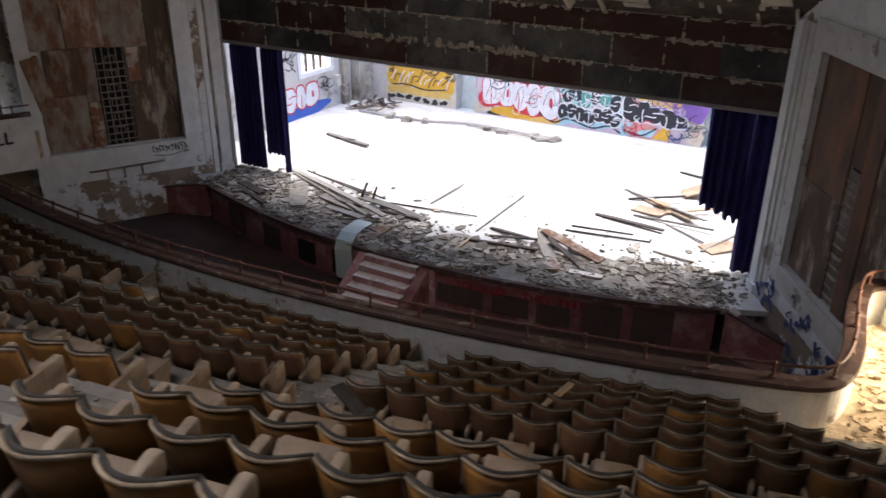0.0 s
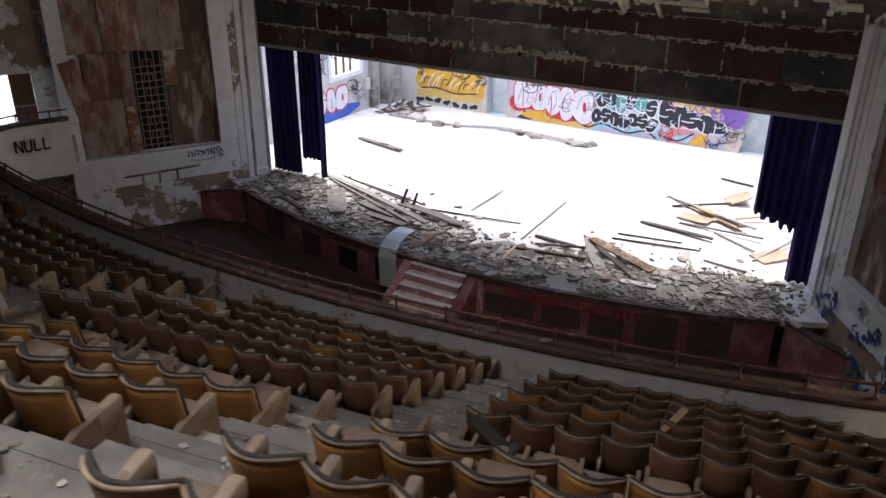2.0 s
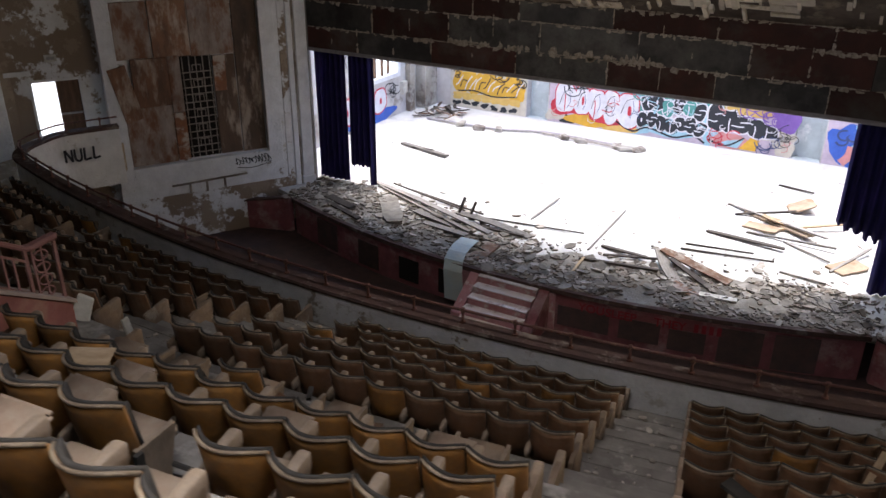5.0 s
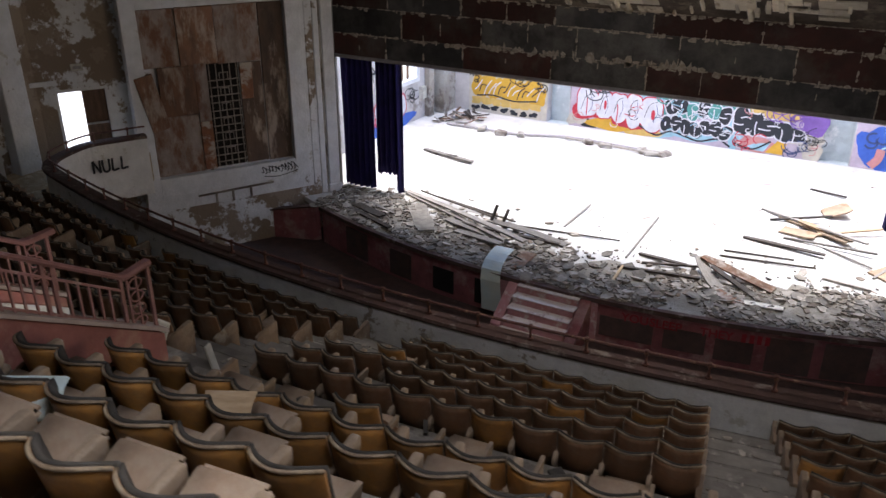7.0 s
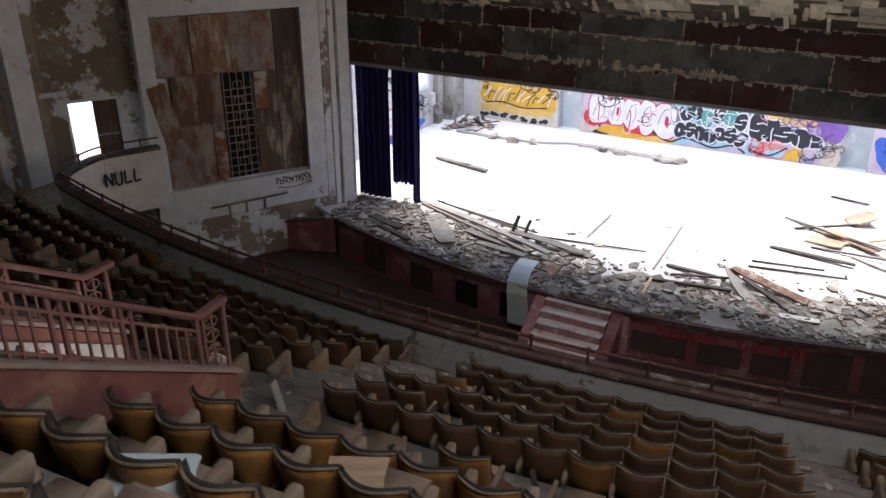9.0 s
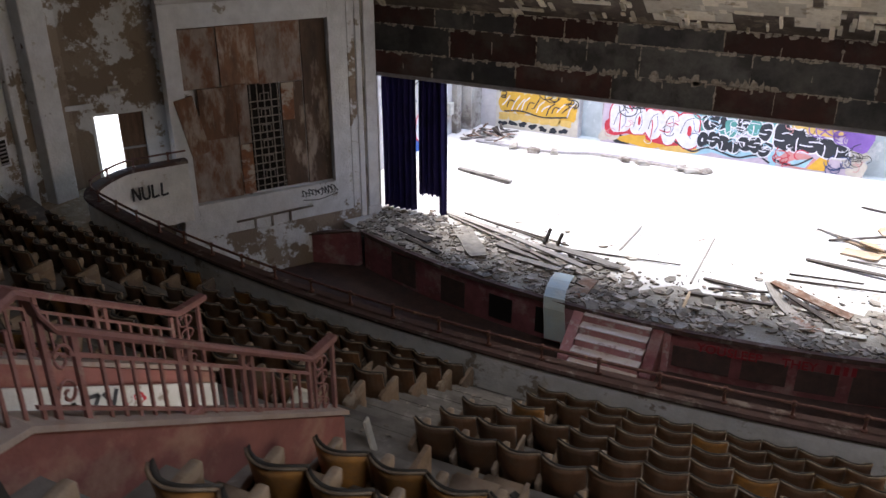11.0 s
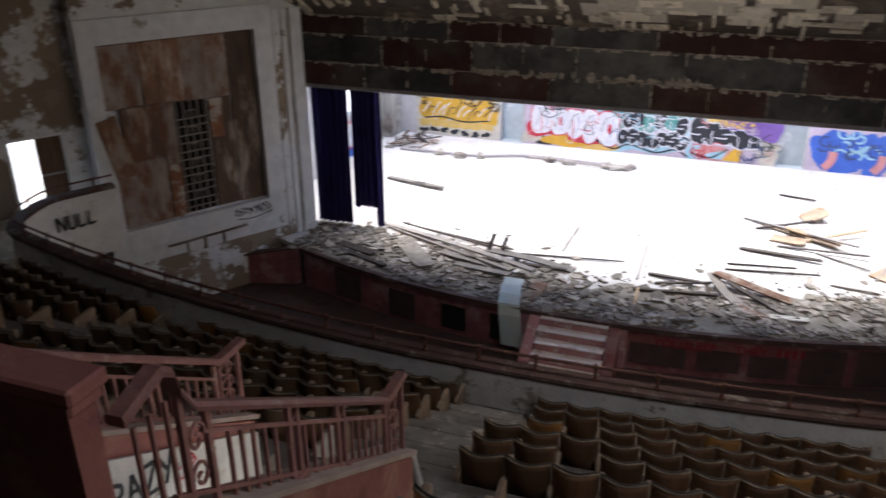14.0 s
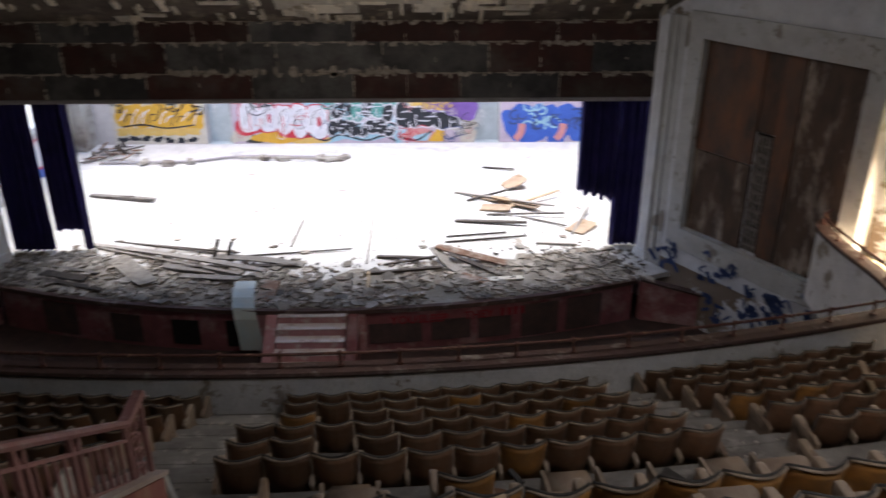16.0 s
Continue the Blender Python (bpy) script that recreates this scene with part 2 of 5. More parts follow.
M_SOIL = mat("pale_ground", (0.4, 0.38, 0.34), (0.3, 0.29, 0.25), 0.6)

# ---------------------------------------------------------------- mesh helpers
CX, CY = -10.25, 39.5  # centre of the stage's curved front
ROWY = 46.0  # centre of the curved rows of seats
I4 = Matrix.Identity(4)


def polar(ang, r, z=0.0):
    a = radians(ang)
    return Vector((CX + r * math.sin(a), CY - r * math.cos(a), z))


def row_at(ang, r, z=0.0):
    a = radians(ang)
    return Vector((CX + r * math.sin(a), ROWY - r * math.cos(a), z))


def facing(ang, r, z):
    """Pose on the curved rows, y towards the stage."""
    p = row_at(ang, r, z)
    return Matrix.Translation(p) @ Matrix.Rotation(radians(ang), 4, "Z")


def box(bm, x0, x1, y0, y1, z0, z1, m=I4):
    vs = [bm.verts.new(m @ Vector(p)) for p in ((x0, y0, z0), (x1, y0, z0), (x1, y1, z0), (x0, y1, z0), (x0, y0, z1), (x1, y0, z1), (x1, y1, z1), (x0, y1, z1))]
    for f in ((3, 2, 1, 0), (4, 5, 6, 7), (0, 1, 5, 4), (1, 2, 6, 5), (2, 3, 7, 6), (3, 0, 4, 7)):
        bm.faces.new([vs[i] for i in f])
    return vs


def prism(bm, pts, z0, z1, m=I4):
    """Upright prism on a plan outline; z0 and z1 may be lists."""
    n = len(pts)
    za = z0 if isinstance(z0, (list, tuple)) else [z0] * n
    zb = z1 if isinstance(z1, (list, tuple)) else [z1] * n
    lo = [bm.verts.new(m @ Vector((p[0], p[1], z))) for p, z in zip(pts, za)]
    hi = [bm.verts.new(m @ Vector((p[0], p[1], z))) for p, z in zip(pts, zb)]
    bm.faces.new(lo[::-1])
    bm.faces.new(hi)
    for i in range(n):
        j = (i + 1) % n
        bm.faces.new((lo[i], lo[j], hi[j], hi[i]))


def loft(bm, rings, close=False, cap=True):
    """Skin through rings of equal count."""
    vr = [[bm.verts.new(p) for p in ring] for ring in rings]
    n = len(vr[0])
    for a, b in zip(vr, vr[1:]):
        for i in range(n if close else n - 1):
            j = (i + 1) % n
            bm.faces.new((a[i], a[j], b[j], b[i]))
    if close and cap:
        bm.faces.new(vr[0][::-1])
        bm.faces.new(vr[-1])


def tube(bm, path, rad, sides=8, flat=1.0):
    path = [Vector(p) for p in path]
    rings = []
    for i, p in enumerate(path):
        d = (path[min(i + 1, len(path) - 1)] - path[max(i - 1, 0)]).normalized()
        u = d.cross(Vector((0, 0, 1)))
        u = u.normalized() if u.length > 1e-3 else Vector((1, 0, 0))
        v = u.cross(d).normalized()
        rings.append([p + u * rad * math.cos(2 * math.pi * k / sides) + v * rad * flat * math.sin(2 * math.pi * k / sides) for k in range(sides)])
    loft(bm, rings, close=True)


def spline(pts, n=8):
    """Catmull-Rom through the points."""
    P = [Vector(p) for p in pts]
    P = [2 * P[0] - P[1]] + P + [2 * P[-1] - P[-2]]
    out = []
    for a, b, c, d in zip(P, P[1:], P[2:], P[3:]):
        for k in range(n):
            t = k / n
            out.append(0.5 * (2 * b + (c - a) * t + (2 * a - 5 * b + 4 * c - d) * t * t + (3 * b - a - 3 * c + d) * t ** 3))
    return out + [P[-2]]


def mesh_of(name, bm, material, smooth=False):
    bmesh.ops.recalc_face_normals(bm, faces=bm.faces[:])
    me = bpy.data.meshes.new(name)
    bm.to_mesh(me)
    bm.free()
    for mt in material if isinstance(material, (list, tuple)) else [material]:
        me.materials.append(mt)
    if smooth:
        me.polygons.foreach_set("use_smooth", [True] * len(me.polygons))
    return me


def thing(name, bm, material, label, category, group="", kind="", smooth=False):
    return tagged(new(name, mesh_of(name, bm, material, smooth)), label, category, group, kind)


def holder(name, m, label, category, group="", kind=""):
    ob = new(name)
    ob.empty_display_size = 0.1
    ob.matrix_world = m
    return tagged(ob, label, category, group, kind)


def part(name, bm, material, parent, label="", smooth=False):
    ob = new(name, mesh_of(name, bm, material, smooth))
    ob.parent = parent
    return tagged(ob, label)


def bevel(bm, w, seg=1):
    bmesh.ops.bevel(bm, geom=bm.edges[:], offset=w, segments=seg, affect="EDGES", clamp_overlap=True)


def flip(bm, side):
    """Mirror about the hall's axis for the other side wall."""
    if side:
        for v in bm.verts:
            v.co.x = 2 * CX - v.co.x
    return bm


# ---------------------------------------------------------------- setting
STAGE_Z, PIT_Z = 0.0, -1.15
XL, XR = -23.3, 2.8
YB, ZTOP = -7.0, 11.6

# ground outside
bm = bmesh.new()
box(bm, -600, 600, -600, 600, -1.6, -1.4)
thing("ground", bm, M_SOIL, "pale trodden ground outside the hall", "ground", kind="structure")

# orchestra floor
bm = bmesh.new()
box(bm, XL, XR, YB, 20.0, PIT_Z - 0.2, PIT_Z)
thing("floor_orchestra", bm, M_DARKPATCH, "dark dirty orchestra floor below the stage", "floor", kind="structure")

# stage floor with its curved front
ARC = [polar(a, 22.85) for a in np.linspace(-21.0, 21.0, 43)]
bm = bmesh.new()
prism(bm, [(p.x, p.y) for p in ARC] + [(-1.0, 18.6), (-1.62, 19.85), (0.35, 20.0), (0.35, 30.35), (-20.85, 30.35), (-20.85, 20.0), (-18.88, 19.85), (-19.5, 18.6)], -0.14, 0.0)
floor_stage = thing("floor_stage", bm, M_STAGE, "dusty white stage floor with worn boards", "stage floor", kind="structure")

# red stage front under a coping
bm = bmesh.new()
loft(bm, [[polar(a, 22.9, PIT_Z), polar(a, 22.9, -0.14), polar(a, 22.7, -0.14), polar(a, 22.7, PIT_Z)] for a in np.linspace(-20.6, 20.6, 61)], close=True)
wall_stage_front = thing("wall_stage_front", bm, M_RED, "faded red stage front with dark damp patches", "stage front", kind="structure")
bm = bmesh.new()
loft(bm, [[polar(a, 22.97, -0.1), polar(a, 22.97, 0.015), polar(a, 22.84, 0.02), polar(a, 22.84, -0.1)] for a in np.linspace(-20.8, 20.8, 61)], close=True)
thing("trim_stage_edge", bm, M_CAP, "worn brown coping along the stage edge", "trim", kind="structure")
rnd = random.Random(4)
# dark brown strips; the near-black ones paint the shade inside broken openings
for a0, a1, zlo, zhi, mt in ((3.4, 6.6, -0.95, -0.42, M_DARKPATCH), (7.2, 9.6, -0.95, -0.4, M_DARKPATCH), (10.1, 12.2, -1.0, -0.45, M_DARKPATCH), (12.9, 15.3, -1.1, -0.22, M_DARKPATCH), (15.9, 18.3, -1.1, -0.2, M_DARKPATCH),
                             (-5.2, -3.6, -1.0, -0.3, M_HOLLOW_SHADE), (-8.6, -6.9, -1.0, -0.34, M_HOLLOW_SHADE), (-12.6, -10.6, -1.05, -0.3, M_DARKPATCH), (-17.4, -15.0, -1.05, -0.2, M_DARKPATCH)):
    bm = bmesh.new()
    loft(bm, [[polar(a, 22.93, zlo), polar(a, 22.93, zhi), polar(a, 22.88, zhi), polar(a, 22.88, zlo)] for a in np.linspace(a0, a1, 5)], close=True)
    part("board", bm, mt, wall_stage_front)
for a0, a1 in ((-3.4, -0.2), (1.9, 3.2)):
    bm = bmesh.new()
    loft(bm, [[polar(a, 22.94, PIT_Z), polar(a, 22.94, -0.1), polar(a, 22.88, -0.1), polar(a, 22.88, PIT_Z)] for a in np.linspace(a0, a1, 5)], close=True)
    part("panel", bm, M_PINK, wall_stage_front, "faded pink panel beside the stairs")

# low red walls between the stage front and the side walls
for side in (0, 1):
    bm = bmesh.new()
    prism(bm, [(-18.55, 18.05), (-20.0, 17.6), (-20.0, 17.75), (-18.5, 18.2)], PIT_Z, [-0.02, -0.28, -0.28, -0.02])
    flip(bm, side)
    w = thing("wall_pit_left" if side == 0 else "wall_pit_right", bm, M_RED, "low red wall beside the stage front", "wall", kind="structure")
    bm = bmesh.new()
    prism(bm, [(-18.5, 18.0), (-20.05, 17.52), (-20.05, 17.8), (-18.45, 18.26)], [-0.02, -0.28, -0.28, -0.02], [0.03, -0.23, -0.23, 0.03])
    flip(bm, side)
    part("coping", bm, M_CAP, w, "worn brown coping board")

# stage stairs
stairs = holder("stage_stairs", I4, "pink and white plaster steps up to the stage, chipped", "stairs", kind="structure")
for i in range(6):
    z1 = -0.06 - 0.175 * i
    y1 = 16.72 - 0.29 * i
    bm = bmesh.new()
    box(bm, -11.0, -9.42, y1 - 0.29, y1 + (0.3 if i == 0 else 0.0), PIT_Z, z1 - 0.035)
    part("riser_block", bm, M_PINK, stairs)
    bm = bmesh.new()
    box(bm, -11.02, -9.40, y1 - 0.31, y1 + (0.16 if i == 0 else -0.02), z1 - 0.035, z1)
    bevel(bm, 0.012)
    part("tread", bm, M_STEPTOP, stairs, "worn whitish tread")
for x0 in (-11.3, -9.38):
    bm = bmesh.new()
    prism(bm, [(x0, 15.5), (x0 + 0.26, 15.5), (x0 + 0.26, 16.6), (x0, 16.6)], PIT_Z, [-0.75, -0.75, -0.05, -0.05])
    bevel(bm, 0.01)
    part("cheek_wall", bm, M_PINK if x0 < -10 else M_RED, stairs)

# ------------------------------------------------ balcony steps
def row_r(m):
    """Radius of row m; 1 is the wrecked row behind the cross aisle."""
    return 40.67 + 0.72 * m if m <= 0 else 42.67 + 0.745 * (m - 2)


def row_top(m):
    return 4.495 + 0.358 * m if m <= 0 else 5.725 + 0.466 * (m - 2)


def tread_z(m):
    return row_top(m) - 0.56


RISER = 0.06  # riser behind each row of seats
CROSS_R, CROSS_Z = row_r(1) - 0.62, 4.3  # cross aisle behind the lower rows


def balcony_profile(last):
    out = [(36.2, 1.2), (36.2, tread_z(-5))]
    for m_ in range(-5, 1):
        out += [(row_r(m_) + RISER, tread_z(m_)), (row_r(m_) + RISER, tread_z(m_ + 1) if m_ < 0 else CROSS_Z)]
    if last > 0:
        out += [(CROSS_R, CROSS_Z), (CROSS_R, tread_z(1))]
        for m_ in range(1, last + 1):
            out += [(row_r(m_) + RISER, tread_z(m_)), (row_r(m_) + RISER, tread_z(m_ + 1))]
    return out


prof = balcony_profile(5) + [(45.72, tread_z(6)), (45.72, 7.45), (52.95, 7.45), (52.95, 7.1), (47.3, 6.3), (40.7, 2.8), (37.2, 1.2)]
prof_mid = balcony_profile(0) + [(44.9, CROSS_Z), (44.9, CROSS_Z - 0.3), (40.3, 2.5), (37.2, 1.2)]
for nm, x0, x1, pf, label, cat in (("floor_balcony_left", XL, -10.78, prof, "stepped dusty concrete balcony floor", "balcony floor"), ("floor_balcony_right", -9.4, XR, prof, "stepped dusty concrete balcony floor", "balcony floor"),
                                   ("floor_balcony_aisle", -10.78, -9.4, prof_mid, "stepped dusty centre aisle of the balcony", "aisle")):
    bm = bmesh.new()
    loft(bm, [[Vector((x, ROWY - math.sqrt(r * r - (x - CX) ** 2), z)) for r, z in pf] for x in np.linspace(x0, x1, 5 if pf is prof_mid else 40)], close=True)
    thing(nm, bm, M_CONC, label, cat, kind="structure")

# ------------------------------------------------ balcony parapet
half = 16.2
arc = [row_at(a, 36.42) for a in np.linspace(-half, half, 61)]
left_turn = spline([(-20.78, 11.14, 0), (-21.1, 11.3, 0), (-21.45, 11.65, 0), (-21.68, 12.2, 0), (-21.8, 12.95, 0), (-21.5, 13.65, 0), (-21.15, 14.3, 0)], 4)
right_turn = spline([(0.2, 11.13, 0), (0.44, 11.3, 0), (0.61, 11.7, 0), (0.66, 12.5, 0), (0.6, 13.4, 0), (0.58, 14.2, 0), (0.66, 14.75, 0), (0.95, 15.05, 0)], 4)
line = [Vector(p) for p in left_turn[::-1]] + [p for p in arc] + [Vector(p) for p in right_turn]


def along(linepts, section):
    """Skin of a section (offset to the hall side, z) carried along a plan line."""
    rings = []
    for i, p in enumerate(linepts):
        d = (linepts[min(i + 1, len(linepts) - 1)] - linepts[max(i - 1, 0)]).normalized()
        nrm = Vector((d.y, -d.x, 0))
        rings.append([p + nrm * o + Vector((0, 0, z)) for o, z in section])
    return rings


bm = bmesh.new()
loft(bm, along(line, [(0.1, 1.2), (0.1, 2.79), (-0.1, 2.79), (-0.1, 1.2)]), close=True)
parapet = thing("wall_parapet", bm, M_PARAPET, "curved balcony parapet in stained peeling white plaster", "parapet", kind="structure", smooth=False)
bm = bmesh.new()
loft(bm, along(line, [(0.15, 2.78), (0.165, 2.82), (0.15, 2.86), (0.0, 2.87), (-0.15, 2.86), (-0.165, 2.82), (-0.15, 2.78)]), close=True)
part("cap", bm, M_CAP, parapet, "worn red-brown wooden cap")
rail = holder("balcony_rail", I4, "rusty red pipe rail on short posts along the balcony parapet", "handrail", kind="structure")
off = along(line, [(-0.01, 3.08)])
pts = [r[0] for r in off]
bm = bmesh.new()
tube(bm, pts, 0.024, 7)
part("handrail", bm, M_RAIL, rail)
post_pts, dist = [], 0.45
for p, q in zip(pts, pts[1:]):
    seg = (q - p).length
    while dist <= seg:
        post_pts.append(p.lerp(q, dist / seg))
        dist += 0.86
    dist -= seg
bm = bmesh.new()
loft(bm, [[Vector((r * math.cos(t), r * math.sin(t), z)) for t in np.linspace(0, 2 * math.pi, 8, endpoint=False)] for r, z in ((0.05, -0.215), (0.05, -0.19), (0.022, -0.18), (0.02, -0.06), (0.034, -0.04), (0.034, 0.035), (0.015, 0.045))], close=True)
pm = mesh_of("post", bm, M_RAIL)
for p in post_pts:
    o = new("post", pm)
    o.parent, o.location = rail, p
# half steps and worn nosings in the aisles
steps = holder("aisle_steps", I4, "dusty concrete half steps down the balcony aisles", "steps", kind="structure")
for m_ in range(-4, 6):
    if m_ == 1:
        continue
    for a0, a1 in ((8.02, 9.3), (-9.3, -8.02)) + (((-0.5, 0.98),) if m_ <= 0 else ()):
        z0, z1 = tread_z(m_ - 1), (tread_z(m_ - 1) + tread_z(m_)) / 2
        r0, r1 = row_r(m_ - 1) + RISER - 0.33, row_r(m_ - 1) + RISER
        bm = bmesh.new()
        loft(bm, [[row_at(a, r0, z0), row_at(a, r0, z1), row_at(a, r1 - 0.002, z1), row_at(a, r1 - 0.002, z0)] for a in np.linspace(a0, a1, 4)], close=True)
        part("half_step", bm, M_CONC, steps)
        bm = bmesh.new()
        loft(bm, [[row_at(a, r1 - 0.012, tread_z(m_) - 0.05), row_at(a, r1 - 0.012, tread_z(m_) + 0.006), row_at(a, r1 + 0.12, tread_z(m_) + 0.006), row_at(a, r1 + 0.12, tread_z(m_) - 0.05)] for a in np.linspace(a0 - 0.08, a1 + 0.08, 4)], close=True)
        part("nosing", bm, M_CONC, steps, "worn concrete step nosing")

# ------------------------------------------------ splayed side walls
UA, UB = Vector((-21.55, 14.9, 0)), Vector((-19.47, 18.37, 0))
UD = (UB - UA).normalized()
UN = Vector((UD.y, -UD.x, 0))  # into the hall


def splay():
    """s along the splayed wall, n into the hall, z up."""
    return Matrix(((UD.x, UN.x, 0, UA.x), (UD.y, UN.y, 0, UA.y), (0, 0, 1, 0), (0, 0, 0, 1)))


SP = splay()


def ceil_z(y):
    return min(ZTOP, 6.2 + 0.66 * (19.9 - y))


def flat_panel(s0, s1, z0, z1, n0, n1, lean=0.0, tilt=0.0):
    """A board on the splayed wall."""
    b = bmesh.new()
    c = Vector(((s0 + s1) / 2, (n0 + n1) / 2, (z0 + z1) / 2))
    m = SP @ Matrix.Translation(c) @ Matrix.Rotation(tilt, 4, "Y") @ Matrix.Rotation(lean, 4, "X")
    hs, hn, hz = (s1 - s0) / 2, (n1 - n0) / 2, (z1 - z0) / 2
    box(b, -hs, hs, -hn, hn, -hz, hz, m)
    bevel(b, 0.008)
    return b


for side in (0, 1):
    sname = "west" if side == 0 else "east"
    # wall behind the panel and its white surround
    bm = bmesh.new()
    for s0, s1, z0, z1 in ((-0.42, 0.0, PIT_Z, 11.6), (4.05, 5.5, PIT_Z, 11.6), (0.0, 4.05, PIT_Z, 1.3), (0.0, 4.05, 6.0, 11.6)):
        box(bm, s0, s1, -0.5, 0.0, z0, z1, SP)
    box(bm, 0.0, 4.05, -0.5, -0.16, 1.3, 6.0, SP)
    flip(bm, side)
    wall = thing("wall_splay_" + sname, bm, M_WALL, "splayed side wall of peeling white plaster beside the stage", "wall", kind="structure")
    for s0, s1, z0, z1 in ((-0.42, 0.0, 0.75, 6.6), (4.05, 4.5, 0.75, 6.6), (0.0, 4.05, 0.75, 1.3), (0.0, 4.05, 6.0, 6.6)):
        bm = flat_panel(s0, s1, z0, z1, 0.0, 0.06)
        flip(bm, side)
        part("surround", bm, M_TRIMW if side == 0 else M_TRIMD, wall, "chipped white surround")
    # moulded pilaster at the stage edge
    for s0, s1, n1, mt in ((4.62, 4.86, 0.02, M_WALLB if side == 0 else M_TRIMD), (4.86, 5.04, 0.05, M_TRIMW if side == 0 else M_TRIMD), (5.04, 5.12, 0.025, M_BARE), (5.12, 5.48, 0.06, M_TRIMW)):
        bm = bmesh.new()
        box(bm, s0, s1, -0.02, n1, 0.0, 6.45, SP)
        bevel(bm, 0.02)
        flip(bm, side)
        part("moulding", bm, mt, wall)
    bm = bmesh.new()
    box(bm, 5.08, 5.52, -0.03, 0.1, 0.0, 0.28, SP)
    bevel(bm, 0.02)
    flip(bm, side)
    part("plinth", bm, M_TRIMW, wall)
    # bare strip at the wall's foot
    bm = bmesh.new()
    box(bm, -0.4, 4.8, -0.01, 0.015, PIT_Z, 0.32, SP)
    flip(bm, side)
    part("bare_strip", bm, M_WALLB, wall, "bare brown plaster at the foot of the wall")
    # boarded panel
    panel = holder("boarded_panel", I4, "tall recessed panel of rusty boards around an iron grille" if side == 0 else "tall recessed panel of dark mottled brown boards", "wall panel", "boarded panels")
    if side == 0:
        boards = ((0.02, 0.98, 4.42, 5.96, -0.15, -0.09, M_PLYG, 0), (1.0, 2.03, 4.4, 5.97, -0.14, -0.06, M_PLY, 0), (2.05, 3.28, 4.36, 5.97, -0.15, -0.1, M_PLYG, 0), (3.3, 4.03, 1.34, 5.97, -0.15, -0.11, M_STREAK, 0),
                  (0.34, 1.33, 3.05, 4.42, -0.1, -0.02, M_PLY, 0.0), (-0.16, 0.34, 2.72, 4.28, -0.02, 0.1, M_PLY, -0.2), (0.03, 1.33, 1.33, 3.03, -0.14, -0.09, M_PLYG, 0),
                  (1.34, 1.68, 2.8, 4.44, -0.12, -0.04, M_PLYG, 0), (1.34, 1.68, 1.36, 2.78, -0.12, -0.05, M_RUST, 0), (2.62, 2.98, 3.3, 4.34, -0.13, -0.07, M_RUST, 0.02), (2.62, 3.28, 1.36, 4.34, -0.155, -0.12, M_STREAK, 0))
    else:
        boards = ((0.02, 1.4, 1.33, 5.97, -0.15, -0.1, M_STREAK, 0), (1.42, 1.9, 1.33, 5.97, -0.14, -0.08, M_PLYR, 0), (2.4, 4.03, 3.4, 5.97, -0.15, -0.09, M_PLYR, 0), (2.4, 4.03, 1.33, 3.38, -0.15, -0.1, M_STREAK, 0), (1.9, 2.4, 4.2, 5.97, -0.15, -0.11, M_PLYR, 0))
    for s0, s1, z0, z1, n0, n1, mt, tl in boards:
        bm = flat_panel(s0, s1, z0, z1, n0, n1, 0, tl)
        flip(bm, side)
        part("board", bm, mt, panel)
    gs0, gs1 = (1.7, 2.6) if side == 0 else (1.92, 2.38)
    # black sheet paints the shade of a hollow behind the bars
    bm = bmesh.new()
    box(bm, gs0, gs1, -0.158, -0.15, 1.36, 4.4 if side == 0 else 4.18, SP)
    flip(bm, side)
    part("grille_backing", bm, M_HOLLOW_SHADE, panel, "dark hollow behind the grille")
    for k in range(5):
        s = gs0 + 0.06 + (gs1 - gs0 - 0.12) * k / 4
        bm = bmesh.new()
        box(bm, s - 0.014, s + 0.014, -0.13, -0.1, 1.38, 4.38 if side == 0 else 4.15, SP)
        flip(bm, side)
        part("grille_bar", bm, M_IRON, panel, "dark iron grille bar")
    zz = 1.5
    while zz < 4.1:
        for dz in (0.0, 0.2):
            bm = bmesh.new()
            box(bm, gs0 + 0.02, gs1 - 0.02, -0.12, -0.09, zz + dz, zz + dz + 0.028, SP)
            flip(bm, side)
            part("grille_bar", bm, M_IRON, panel)
        bm = bmesh.new()
        mid = (gs0 + gs1) / 2
        for ds, dz, hs, hz in ((-0.12, 0.32, 0.01, 0.11), (0.12, 0.32, 0.01, 0.11), (0.0, 0.22, 0.12, 0.01), (0.0, 0.42, 0.12, 0.01)):
            box(bm, mid + ds - hs, mid + ds + hs, -0.105, -0.085, zz + dz - hz, zz + dz + hz, SP)
        flip(bm, side)
        part("grille_square", bm, M_IRON, panel)
        zz += 0.44
    # wall with the exit doorway, set back
    bm = bmesh.new()
    D0, D1, DZ0, DZ1 = -2.25, -0.92, 1.95, 4.03
    for s0, s1, z0, z1 in ((-3.9, D0, PIT_Z, 11.6), (D1, -0.42, PIT_Z, 11.6), (D0, D1, PIT_Z, DZ0), (D0, D1, DZ1, 11.6)):
        box(bm, s0, s1, -0.7, -0.45, z0, z1, SP)
    flip(bm, side)
    dw = thing("wall_exit_" + sname, bm, M_WALLB, "brown and white peeling wall with an exit doorway", "wall", kind="structure")
    bm = bmesh.new()
    box(bm, -3.05, -2.15, -0.42, -0.36, 4.18, 4.3, SP)
    flip(bm, side)
    part("ledge", bm, M_TRIMW, dw)
    door = holder("door_" + str(side + 1), I4, "open exit doorway with one weathered brown leaf shut" if side == 0 else "open exit doorway in the side wall", "door", kind="structure")
